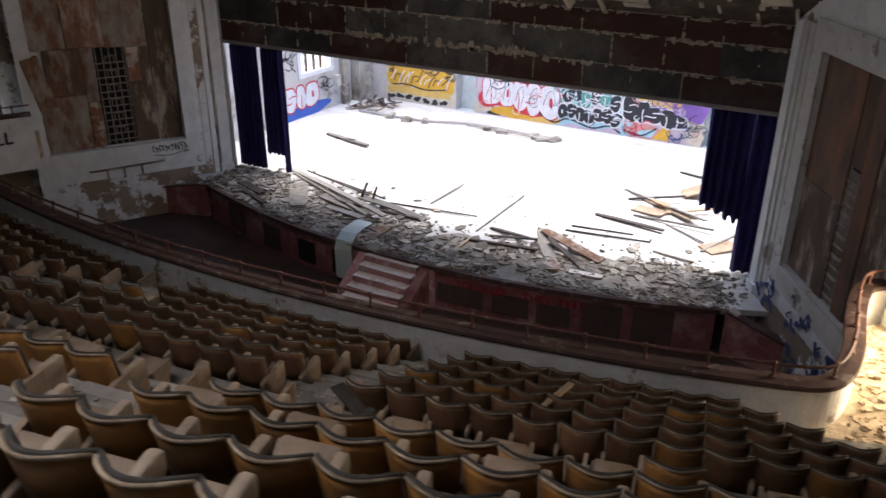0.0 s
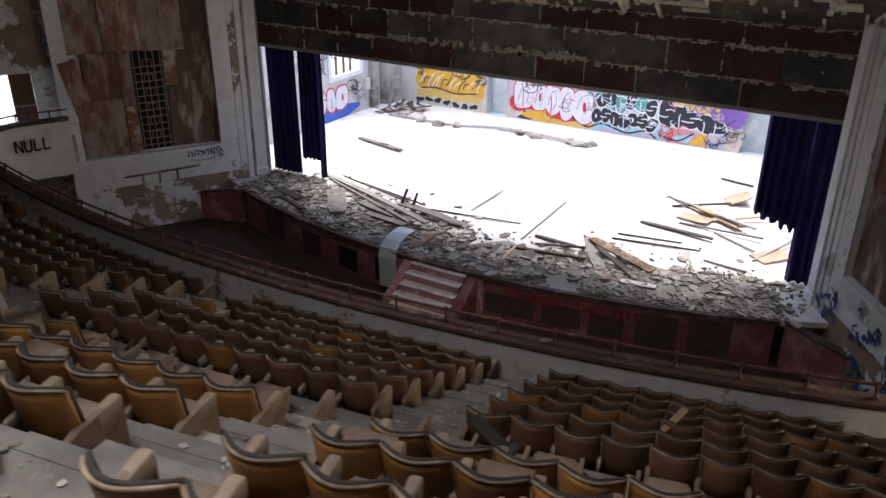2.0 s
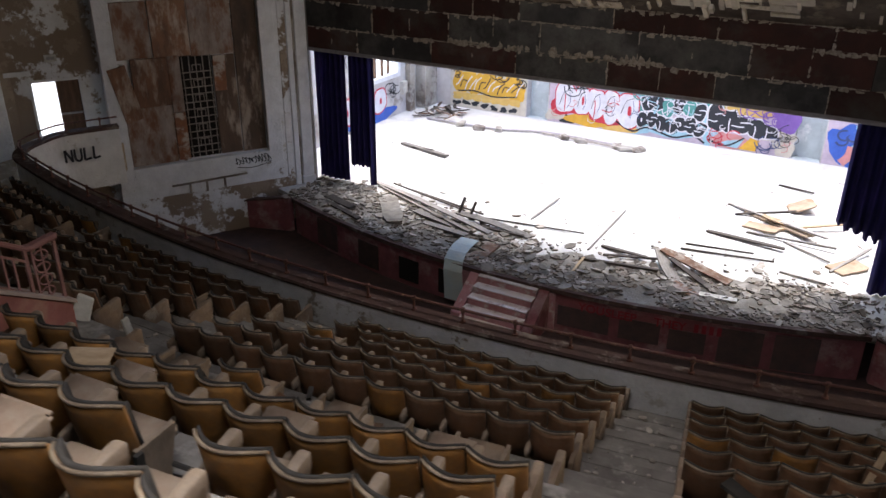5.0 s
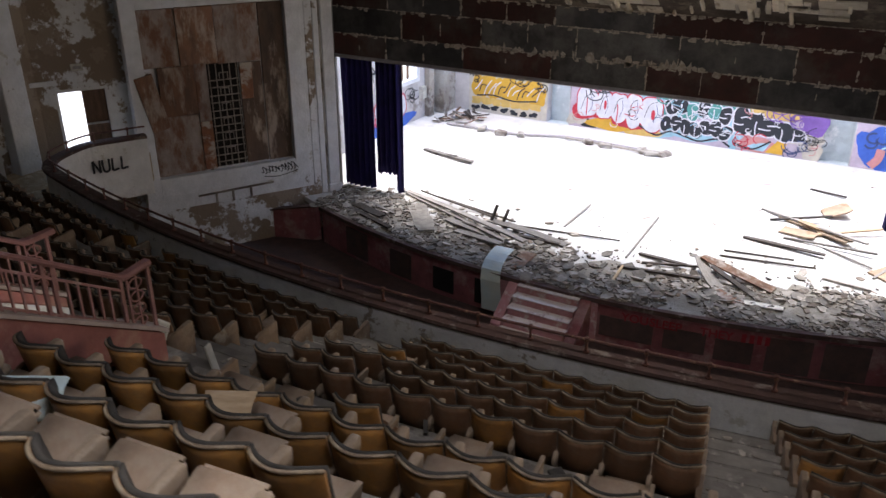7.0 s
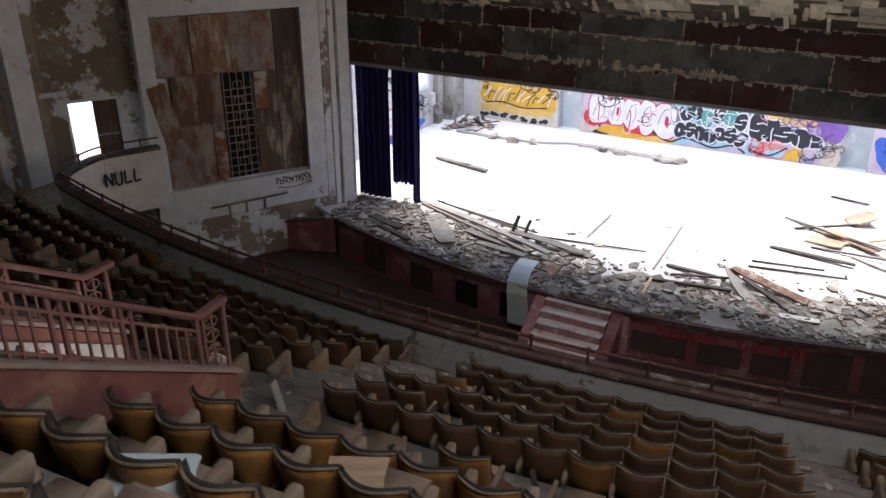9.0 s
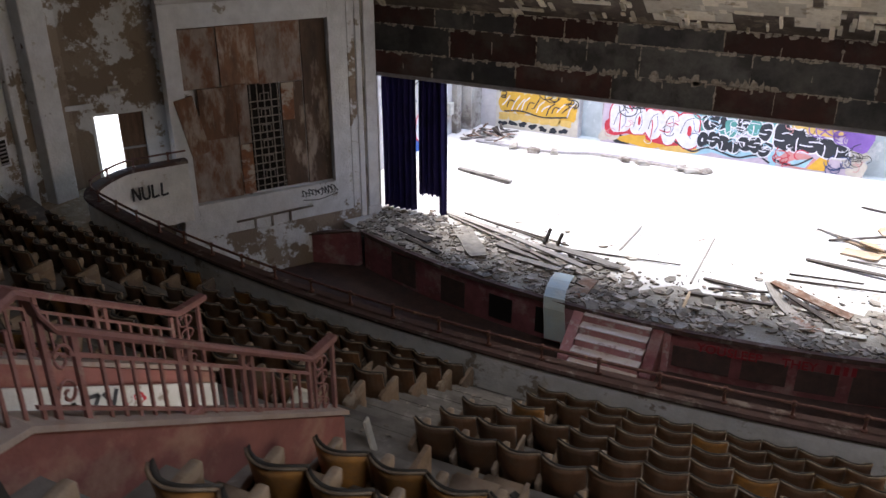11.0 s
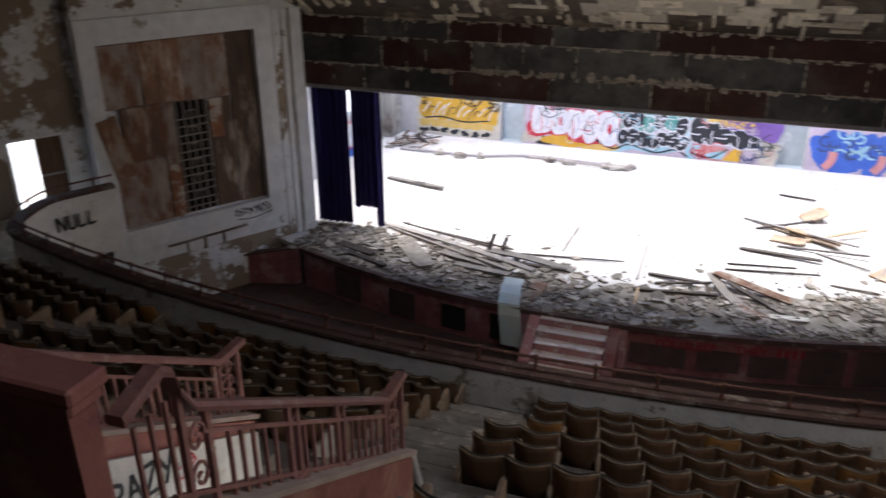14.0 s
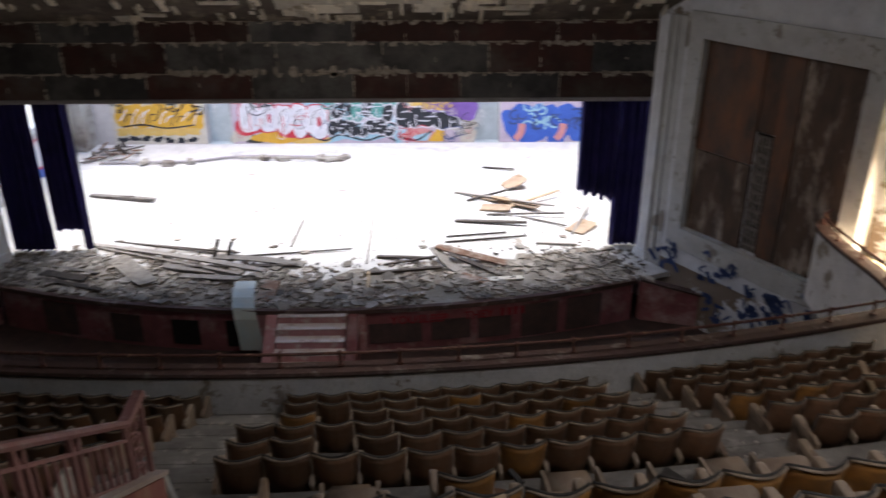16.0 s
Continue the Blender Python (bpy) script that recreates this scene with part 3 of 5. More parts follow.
    for s0, s1, z0, z1 in ((D0, D0 + 0.07, DZ0, DZ1), (D1 - 0.07, D1, DZ0, DZ1), (D0 + 0.07, D1 - 0.07, DZ1 - 0.07, DZ1)):
        bm = bmesh.new()
        box(bm, s0, s1, -0.72, -0.42, z0, z1, SP)
        flip(bm, side)
        part("door_frame", bm, M_WALL, door)
    if side == 0:
        bm = bmesh.new()
        box(bm, -1.58, D1 - 0.075, -0.6, -0.55, DZ0, DZ1 - 0.075, SP)
        leaf = part("door_leaf", bm, M_DOORWOOD, door, "weathered brown door leaf")
        for z0, z1 in ((2.1, 2.95), (3.1, 3.85)):
            bm = bmesh.new()
            box(bm, -1.5, D1 - 0.16, -0.552, -0.535, z0, z1, SP)
            bevel(bm, 0.006)
            part("leaf_panel", bm, M_DOORWOOD, leaf)
        bm = bmesh.new()
        box(bm, -1.56, D1 - 0.09, -0.545, -0.5, 3.0, 3.05, SP)
        part("push_bar", bm, M_BAR, leaf, "grey steel push bar")
    # long side wall running back
    x0, x1 = (XL - 0.3, XL)
    bm = bmesh.new()
    box(bm, x0, x1, YB, 13.0, PIT_Z, 11.6)
    flip(bm, side)
    lw = thing("wall_" + sname, bm, M_WALLB, "long side wall of stained peeling plaster", "wall", kind="structure")
    for y0, y1, n in ((11.72, 12.35, 0.38), (11.2, 11.42, 0.2), (9.2, 9.9, 0.3), (4.5, 5.3, 0.3)):
        bm = bmesh.new()
        box(bm, XL, XL + n, y0, y1, PIT_Z, 11.6)
        bevel(bm, 0.02)
        flip(bm, side)
        part("pilaster", bm, M_WALL, lw)

# exit sign over the doorway
sg = holder("exit_sign", I4, "small white sign box over the exit doorway", "sign")
bm = flat_panel(-1.75, -1.45, 4.5, 4.68, -0.45, -0.38)
part("sign_box", bm, M_PAPER, sg)
bm = flat_panel(-1.7, -1.5, 4.55, 4.63, -0.38, -0.375)
part("bar", bm, M_BAR, sg)

# wall vent on the long wall
vt = holder("wall_vent", I4, "small dark louvred vent in a white frame on the wall", "vent")
bm = bmesh.new()
box(bm, XL, XL + 0.04, 10.7, 11.0, 3.3, 4.0)
part("frame", bm, M_TRIMW, vt)
# near-black sheet puts the shade between the slats into colour
bm = bmesh.new()
box(bm, XL + 0.04, XL + 0.046, 10.75, 10.95, 3.36, 3.94)
part("backing", bm, M_HOLLOW_SHADE, vt)
for k in range(6):
    bm = bmesh.new()
    box(bm, XL + 0.04, XL + 0.07, 10.75, 10.95, 3.38 + k * 0.09, 3.41 + k * 0.09)
    part("slat", bm, M_BAR, vt)

# peg rail low on the panel wall
pr = holder("peg_rail", I4, "broken wooden rail with three hanging pegs on the wall", "rail")
bm = flat_panel(1.0, 3.3, 0.62, 0.67, 0.0, 0.07, 0, -0.02)
part("rail", bm, M_BARE, pr)
for s in (1.5, 2.0, 2.55):
    bm = flat_panel(s, s + 0.06, 0.3, 0.62, 0.0, 0.06)
    part("peg", bm, M_BARE, pr)

# back wall of the hall and ceiling
bm = bmesh.new()
box(bm, XL - 0.3, XR + 0.3, YB - 0.3, YB, PIT_Z, 11.6)
thing("wall_rear", bm, M_WALLB, "rear wall of stained peeling plaster", "wall", kind="structure")
bm = bmesh.new()
ys = 19.9 - (ZTOP - 6.2) / 0.66
loft(bm, [[Vector((x, 20.15, 6.2)), Vector((x, 19.9, 6.2)), Vector((x, ys, ZTOP)), Vector((x, ys, ZTOP + 0.3)), Vector((x, ys + 0.2, ZTOP + 0.3)), Vector((x, 20.15, 6.7))] for x in (XL - 0.6, XR + 0.6)], close=True)
# flat part with two made-up openings, out of view, for the fill lamps
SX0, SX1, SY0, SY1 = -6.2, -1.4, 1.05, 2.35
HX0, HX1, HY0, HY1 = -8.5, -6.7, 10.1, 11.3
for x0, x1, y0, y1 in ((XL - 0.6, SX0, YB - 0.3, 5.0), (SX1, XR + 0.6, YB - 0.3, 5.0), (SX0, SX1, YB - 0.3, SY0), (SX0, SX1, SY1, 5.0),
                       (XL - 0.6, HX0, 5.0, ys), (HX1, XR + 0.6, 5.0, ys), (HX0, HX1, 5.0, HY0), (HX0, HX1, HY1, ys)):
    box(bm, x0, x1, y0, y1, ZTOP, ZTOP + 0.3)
# scraps of tile still stuck to the slope
rnd = random.Random(11)
tiles = bmesh.new()
sl = Matrix.Translation((0, 19.9, 6.2)) @ Matrix.Rotation(-math.atan(0.66), 4, "X")
for k in range(620):
    x = rnd.uniform(-20, 0)
    v = rnd.choice((0.05, 0.35, 0.65, 0.95, 1.25, 1.6, 2.0, 2.6)) + rnd.uniform(-0.02, 0.02)
    dens = 0.62 if (-13 < x < -5) else 0.16
    clump = noise.noise(Vector((x * 0.55, v * 0.9, 3.1)))
    if rnd.random() > dens or clump < 0.04:
        continue
    x = round(x / 0.31) * 0.31
    w = rnd.choice((0.15, 0.3, 0.3, 0.61, 0.61, 0.92))
    h = rnd.choice((0.15, 0.29, 0.29, 0.59))
    d = rnd.uniform(0.012, 0.05)
    box(tiles, x, x + w, -v - h, -v, -d, 0.003, sl @ Matrix.Translation((x, -v, 0)) @ Matrix.Rotation(rnd.uniform(-0.06, 0.06), 4, "Z") @ Matrix.Translation((-x, v, 0)))
for k in range(9):
    x, v = rnd.uniform(-11, -5.5), rnd.uniform(0.15, 1.5)
    w, h = rnd.choice((0.9, 1.2, 1.5)), rnd.choice((0.45, 0.6, 0.9))
    box(tiles, x, x + w, -v - h, -v, -0.02 - 0.001 * k, 0.003, sl)
for k in range(60):
    x, v = rnd.uniform(-19, -1), rnd.uniform(0.0, 1.2)
    box(tiles, x, x + rnd.uniform(0.04, 0.12), -v - rnd.uniform(0.1, 0.5), -v, -rnd.uniform(0.03, 0.12), -0.004, sl)
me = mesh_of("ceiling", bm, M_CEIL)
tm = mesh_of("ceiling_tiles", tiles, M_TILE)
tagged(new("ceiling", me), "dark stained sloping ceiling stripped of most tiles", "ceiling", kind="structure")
tagged(new("ceiling_tiles", tm), "scraps of cream acoustic tile left on the ceiling", "ceiling tiles", kind="stuff")

# ------------------------------------------------ stage house
bm = bmesh.new()
box(bm, -21.15, -20.85, 19.9, 25.9, PIT_Z, 10.5)
box(bm, -21.15, -20.85, 28.0, 30.35, PIT_Z, 10.5)
box(bm, -21.15, -20.85, 25.9, 28.0, PIT_Z, 1.7)
box(bm, -21.15, -20.85, 25.9, 28.0, 3.3, 10.5)
wsw = thing("wall_stage_west", bm, M_BRICKW, "tall grey plaster side wall of the stage with graffiti", "wall", kind="structure")
bm = bmesh.new()
box(bm, 0.35, 0.65, 19.9, 30.35, PIT_Z, 10.5)
thing("wall_stage_east", bm, M_BRICKW, "tall grey plaster side wall of the stage", "wall", kind="structure")
bm = bmesh.new()
for x0, x1 in ((-21.15, -16.05), (-15.1, -5.62), (-4.66, 0.65)):
    box(bm, x0, x1, 30.35, 30.8, PIT_Z, 10.5)
for x0, x1 in ((-16.05, -15.1), (-5.62, -4.66)):
    box(bm, x0, x1, 30.35, 30.8, 4.5, 10.5)
wsb = thing("wall_stage_back", bm, M_BRICKW, "grey back wall of the stage covered in graffiti", "wall", kind="structure")
for x0, x1 in ((-16.05, -15.1), (-5.62, -4.66)):
    bm = bmesh.new()
    box(bm, x0 - 0.2, x1 + 0.2, 30.8, 30.95, PIT_Z, 4.6)
    box(bm, x0, x1, 30.35, 30.8, -0.15, -0.01)
    part("recess", bm, M_RECESS, wsb, "pale blue-grey recess")
# proscenium wall over the opening
bm = bmesh.new()
box(bm, -21.15, 0.65, 20.15, 20.45, 6.3, 10.5)
box(bm, -21.15, -18.9, 19.9, 20.0, PIT_Z, 6.3)
box(bm, -1.6, 0.65, 19.9, 20.0, PIT_Z, 6.3)
thing("wall_proscenium", bm, M_BRICKW, "wall over the stage opening", "wall", kind="structure")
# column and window in the stage's side wall
bm = bmesh.new()
box(bm, -20.85, -20.35, 29.35, 30.35, 0.0, 6.0)
box(bm, -20.85, -20.6, 28.55, 28.95, 0.0, 6.0)
bevel(bm, 0.02)
part("pier", bm, M_BARE, wsw, "stained plaster pier")
win = holder("window_1", I4, "broken window with a white frame in the stage wall", "window", kind="structure")
for y0, y1, z0, z1 in ((25.8, 26.0, 1.6, 3.4), (27.9, 28.1, 1.6, 3.4), (26.0, 27.9, 1.6, 1.78), (26.0, 27.9, 3.22, 3.4)):
    bm = bmesh.new()
    box(bm, -21.1, -20.8, y0, y1, z0, z1)
    part("window_frame", bm, M_TRIMW, win, "white window frame")
for y in (26.5, 27.0, 27.45):
    bm = bmesh.new()
    box(bm, -21.02, -20.95, y - 0.05, y + 0.05, 1.78, 3.22)
    part("mullion", bm, M_DOORWOOD, win)
bm = bmesh.new()
box(bm, -20.85, -20.66, 28.1, 28.42, 0.85, 1.35)
bevel(bm, 0.01)
thing("junction_box", bm, M_PAPER, "white metal junction box on the stage wall", "electrical box")

# ------------------------------------------------ fire curtain of boards over the opening
fire = holder("fire_curtain", I4, "dark brown fire curtain of jointed boards with crumbling pale joints", "fire curtain")
rnd = random.Random(5)
FX0, FX1 = -18.88, -1.6
rowsf = ((4.3, 4.94, (-17.0, -14.46, -11.83, -9.28, -6.6, -4.1)), (4.94, 5.71, (-16.45, -13.9, -11.16, -8.54, -5.9, -3.3)), (5.71, 6.22, (-16.91, -14.53, -11.79, -9.23, -6.7, -4.2)))
joint = bmesh.new()


def crust(bm_, x0, x1, z0, z1, gap=0.35, th=0.035):
    """Broken line of joint cement, thick and thin, with gaps."""
    L = math.hypot(x1 - x0, z1 - z0)
    d = 0.0
    while d < L:
        step = rnd.uniform(0.03, 0.22)
        if rnd.random() > gap:
            t = d / L
            x, z = x0 + (x1 - x0) * t, z0 + (z1 - z0) * t
            h = th * rnd.choice((0.4, 0.6, 0.8, 1.0, 1.6))
            pts_ = [(rnd.uniform(0.0, 0.3), -rnd.uniform(0.3, 1)), (1 - rnd.uniform(0.0, 0.3), -rnd.uniform(0.3, 1)), (1.0, rnd.uniform(-0.2, 0.2)), (rnd.uniform(0.6, 0.9), rnd.uniform(0.3, 1)), (rnd.uniform(0.1, 0.5), rnd.uniform(0.3, 1)), (0.0, rnd.uniform(-0.2, 0.2))]
            m = Matrix(((1, 0, 0, x), (0, 0, 1, 0), (0, 1, 0, z), (0, 0, 0, 1)))
            if abs(x1 - x0) > abs(z1 - z0):
                q = [(u * step, v * h) for u, v in pts_]
            else:
                q = [(v * h, u * step) for u, v in pts_]
            prism(bm_, q, 19.84, 19.868, m)
        d += step


for z0, z1, xs in rowsf:
    edges = [FX0, *xs, FX1]
    for a, b in zip(edges, edges[1:]):
        bm = bmesh.new()
        box(bm, a + 0.008, b - 0.008, 19.865 + rnd.uniform(0, 0.01), 19.95, z0 + 0.006, z1 - 0.006)
        grey = rnd.random() < 0.28
        part("board", bm, M_FIRES if z0 < 5.5 and -12.6 < (a + b) / 2 < -9.2 else M_FIREG if grey else M_FIREP, fire)
        crust(joint, b, b, z0, z1, 0.3, 0.03)
        crust(joint, (a + b) / 2, (a + b) / 2, z0, z1, 0.65, 0.02)
    crust(joint, FX0, FX1, z1, z1, 0.18, 0.035)
    crust(joint, FX0, FX1, z1 - 0.04, z1 - 0.05, 0.6, 0.06)
crust(joint, -14.0, -8.0, 5.0, 5.0, 0.3, 0.1)
tagged(part("joint_cement", joint, M_JOINT, fire, "crumbling pale joint cement"), kind="stuff")
bm = bmesh.new()
box(bm, FX0, FX1, 19.84, 19.97, 4.2, 4.3)
bevel(bm, 0.012)
part("bottom_bar", bm, M_BAR, fire, "grey steel bottom bar")
# black backing colours the gaps between boards as shade
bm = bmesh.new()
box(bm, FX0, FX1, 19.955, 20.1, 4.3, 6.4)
part("backing", bm, M_HOLLOW_SHADE, fire)

# ------------------------------------------------ stage curtains
def drape(name, x0, x1, y, z1, bottom, label, amp=0.07, wave=0.21, seed=1):
    """Hanging pleated cloth; bottom(x) gives its lower edge."""
    r_ = random.Random(seed)
    bm_ = bmesh.new()
    n = max(8, int((x1 - x0) / 0.02))
    ph = [r_.uniform(0, 6) for _ in range(3)]
    rows_ = []
    for thick in (0.0, 0.012):
        grid = []
        for j in range(9):
            t = j / 8
            ring = []
            for i in range(n + 1):
                x = x0 + (x1 - x0) * i / n
                zb = bottom(x)
                z = z1 + (zb - z1) * t
                a = amp * (0.75 + 0.35 * t)
                yy = y + a * math.sin(2 * math.pi * x / wave + ph[0] + 0.6 * math.sin(3.1 * x + ph[1])) + 0.03 * math.sin(5 * x + 2 * t + ph[2]) + thick
                ring.append(Vector((x + 0.015 * math.sin(2 * t + x * 9), yy, z)))
            grid.append(ring)
        rows_.append(grid)
    ring_all = rows_[0] + rows_[1][::-1]
    loft(bm_, ring_all + [ring_all[0]], close=False)
    return thing(name, bm_, M_NAVY, label, "curtain", "stage curtains", smooth=True)


r9 = random.Random(9)
jag = [r9.uniform(-0.08, 0.08) for _ in range(400)]
drape("stage_curtain", -18.9, -17.72, 20.2, 4.25, lambda x: 0.02, "dark navy pleated stage curtain hanging to the floor", seed=2)
drape("stage_curtain", -17.67, -16.95, 20.25, 4.25, lambda x: 0.62 + jag[int((x + 30) * 12) % 400], "narrow navy stage curtain torn off above the floor", seed=3)
drape("stage_curtain", -17.0, -16.74, 20.22, 4.25, lambda x: 0.03 + 0.02 * jag[int((x + 30) * 12) % 400], "narrow navy stage curtain strip hanging to the floor", seed=4)
drape("stage_curtain", -3.42, -2.38, 20.2, 4.25, lambda x: 1.62 - 0.25 * (x + 3.42) + jag[int((x + 30) * 14) % 400], "navy pleated stage curtain with a ragged torn hem", seed=5)
drape("stage_curtain", -2.4, -1.5, 20.28, 4.25, lambda x: 0.02, "dark navy pleated stage curtain hanging to the floor", seed=6)

# ------------------------------------------------ stair exit in the balcony


def vz(y, top=True):
    """Height of the sloping rail over the balcony at y."""
    return 7.27 + (5.99 - 7.27) * (y - 2.0) / 2.02


for side, x0, x1 in (("near", -9.52, -9.32), ("far", -10.9, -10.7)):
    bm = bmesh.new()
    prism(bm, [(x0, 1.5), (x1, 1.5), (x1, 1.8), (x1, 4.32), (x0, 4.32), (x0, 1.8)], 2.6, [6.82, 6.82, 6.82, 5.3, 5.3, 6.82])
    vw = thing("wall_exit_side_" + side, bm, M_VOMRED, "oxblood side wall of the balcony stair exit", "wall", kind="structure")
    bm = bmesh.new()
    e = 0.025
    prism(bm, [(x0 - e, 1.5), (x1 + e, 1.5), (x1 + e, 1.8), (x1 + e, 4.36), (x0 - e, 4.36), (x0 - e, 1.8)], [6.82] * 3 + [5.3] * 2 + [6.82], [6.86] * 3 + [5.34] * 2 + [6.86])
    part("ledge", bm, M_LEDGE, vw, "cream plaster ledge")
# whitewashed lining of the far side with sprayed scrawl
bm = bmesh.new()
prism(bm, [(-10.7, 1.7), (-10.675, 1.7), (-10.675, 4.31), (-10.7, 4.31)], 2.6, [6.66] * 2 + [5.2] * 2)
thing("wall_exit_lining", bm, M_TRIMD, "whitewashed inner wall of the stair exit", "wall", kind="structure")
# head wall of the exit
bm = bmesh.new()
box(bm, -11.9, -9.43, 1.5, 1.63, 5.0, 7.54)
hw = thing("wall_exit_head", bm, M_VOMRED, "oxblood head wall over the balcony stair exit", "wall", kind="structure")
bm = bmesh.new()
box(bm, -11.93, -9.4, 1.485, 1.65, 7.54, 7.6)
box(bm, -11.95, -9.375, 1.47, 1.665, 7.6, 7.67)
bevel(bm, 0.012)
part("coping", bm, M_VOMRED, hw)
bm = bmesh.new()
box(bm, -10.7, -9.5, 1.6, 6.0, 3.2, 3.45)
thing("floor_exit", bm, M_CONC, "concrete landing of the stair exit", "floor", kind="structure")

for x, nm in ((-9.39, "a"), (-10.78, "b")):
    fence = holder("iron_railing", I4, "oxblood painted iron railing with scroll panels on a sloping ledge", "railing", "stair exit railings")

    def base(y):
        return min(6.86, vz(y) - 0.545) if y < 4.2 else 5.36

    # handrail with its raised start and turned-up end
    path = [(x, 1.66, 7.42), (x, 1.9, 7.5), (x, 1.96, 7.46), (x, 1.985, 7.36), (x, 2.06, vz(2.06)), (x, 3.0, vz(3.0)), (x, 4.0, 6.0), (x, 4.06, 5.99), (x, 4.32, 6.02)] if nm == "a" else [(x, 1.66, vz(1.66)), (x, 3.0, vz(3.0)), (x, 4.04, 6.0), (x, 4.1, 5.99), (x, 4.38, 6.0)]
    bm = bmesh.new()
    rings = []
    P_ = [Vector(p) for p in path]
    for i, p in enumerate(P_):
        rings.append([p + Vector((a, 0, b)) for a, b in ((-0.042, -0.02), (0.042, -0.02), (0.048, 0.005), (0.036, 0.03), (-0.036, 0.03), (-0.048, 0.005))])
    loft(bm, rings, close=True)
    part("handrail", bm, M_VOMRAIL, fence)
    # lower rails
    for dz, y0, y1 in ((-0.13, 2.12, 4.02), (-0.46, 1.9, 4.1)):
        bm = bmesh.new()
        loft(bm, [[Vector((x + a, y, vz(y) + dz + b)) for a, b in ((-0.013, -0.012), (0.013, -0.012), (0.013, 0.012), (-0.013, 0.012))] for y in (y0, y1)], close=True)
        part("rail", bm, M_VOMRAIL, fence)
    # posts in pairs and plain balusters
    for y in (2.0, 2.16, 2.8, 2.88, 3.32, 3.4, 4.0, 4.3):
        bm = bmesh.new()
        top = 7.4 if (nm == "a" and y < 2.05) else (vz(y) if y < 4.1 else 5.99)
        box(bm, x - 0.015, x + 0.015, y - 0.015, y + 0.015, base(y), top - 0.015)
        part("post", bm, M_VOMRAIL, fence)
    y = 1.74
    while y < 4.28:
        if all(abs(y - q) > 0.05 for q in (2.0, 2.16, 2.8, 2.88, 3.32, 3.4, 4.0, 4.3)):
            bm = bmesh.new()
            t_ = (7.34 if nm == "a" and y < 2 else vz(y) - 0.13) if y < 4.02 else 5.98
            box(bm, x - 0.009, x + 0.009, y - 0.009, y + 0.009, base(y), t_)
            part("baluster", bm, M_VOMRAIL, fence)
        y += 0.093
    # scrolls, rings and feet
    for yc in (2.84, 3.36):
        bm = bmesh.new()
        tube(bm, [(x, yc + 0.035 * math.cos(t), vz(yc) - 0.07 + 0.045 * math.sin(t)) for t in np.linspace(0, 2 * math.pi, 11)], 0.009, 5)
        part("ring", bm, M_VOMRAIL, fence)
        bm = bmesh.new()
        box(bm, x - 0.035, x + 0.035, yc - 0.08, yc + 0.08, base(yc) - 0.06, base(yc) + 0.07)
        bevel(bm, 0.01)
        part("foot", bm, M_VOMRAIL, fence)
    for zc in np.linspace(5.5, 5.88, 4):
        bm = bmesh.new()
        tube(bm, [(x, 4.15 + 0.07 * math.cos(t), zc + 0.05 * math.sin(t)) for t in np.linspace(0, 2 * math.pi, 11)], 0.009, 5)
        part("scroll", bm, M_VOMRAIL, fence)
    for s_ in (-1, 1):
        bm = bmesh.new()
        tube(bm, [(x, 2.08 + s_ * 0.06 * (1 - t / 6) * math.cos(t * 1.6), 6.95 + s_ * 0.1 + 0.09 * (1 - t / 6) * math.sin(t * 1.6)) for t in np.linspace(0, 5, 16)], 0.01, 5)
        part("scroll", bm, M_VOMRAIL, fence)

# ------------------------------------------------ theatre seats
SEATW = 0.43


def back_point(u, v, lift=0.0, off=0.0):
    """Point of the curved backrest: u -1..1 across, v 0..1 up, off to its front."""
    top = 0.915 - 0.03 * abs(u) ** 4 + lift
    z = 0.42 + (top - 0.42) * v
    y = -0.02 + 0.10 * (1 - (z - 0.4) / 0.52) + 0.115 * u * u + off
    return Vector((u * (SEATW / 2 - 0.008), y, z))


def slab(bm_, off0, off1, lift, nu=8, v0=0.0):
    rings = []
    for u in np.linspace(-1, 1, nu + 1):
        ring = [back_point(u, v, lift, off0) for v in (v0, 0.5, 0.85, 1.0)] + [back_point(u, v, lift, off1) for v in (1.0, 0.85, 0.5, v0)]
        rings.append(ring)
    loft(bm_, rings, close=True)


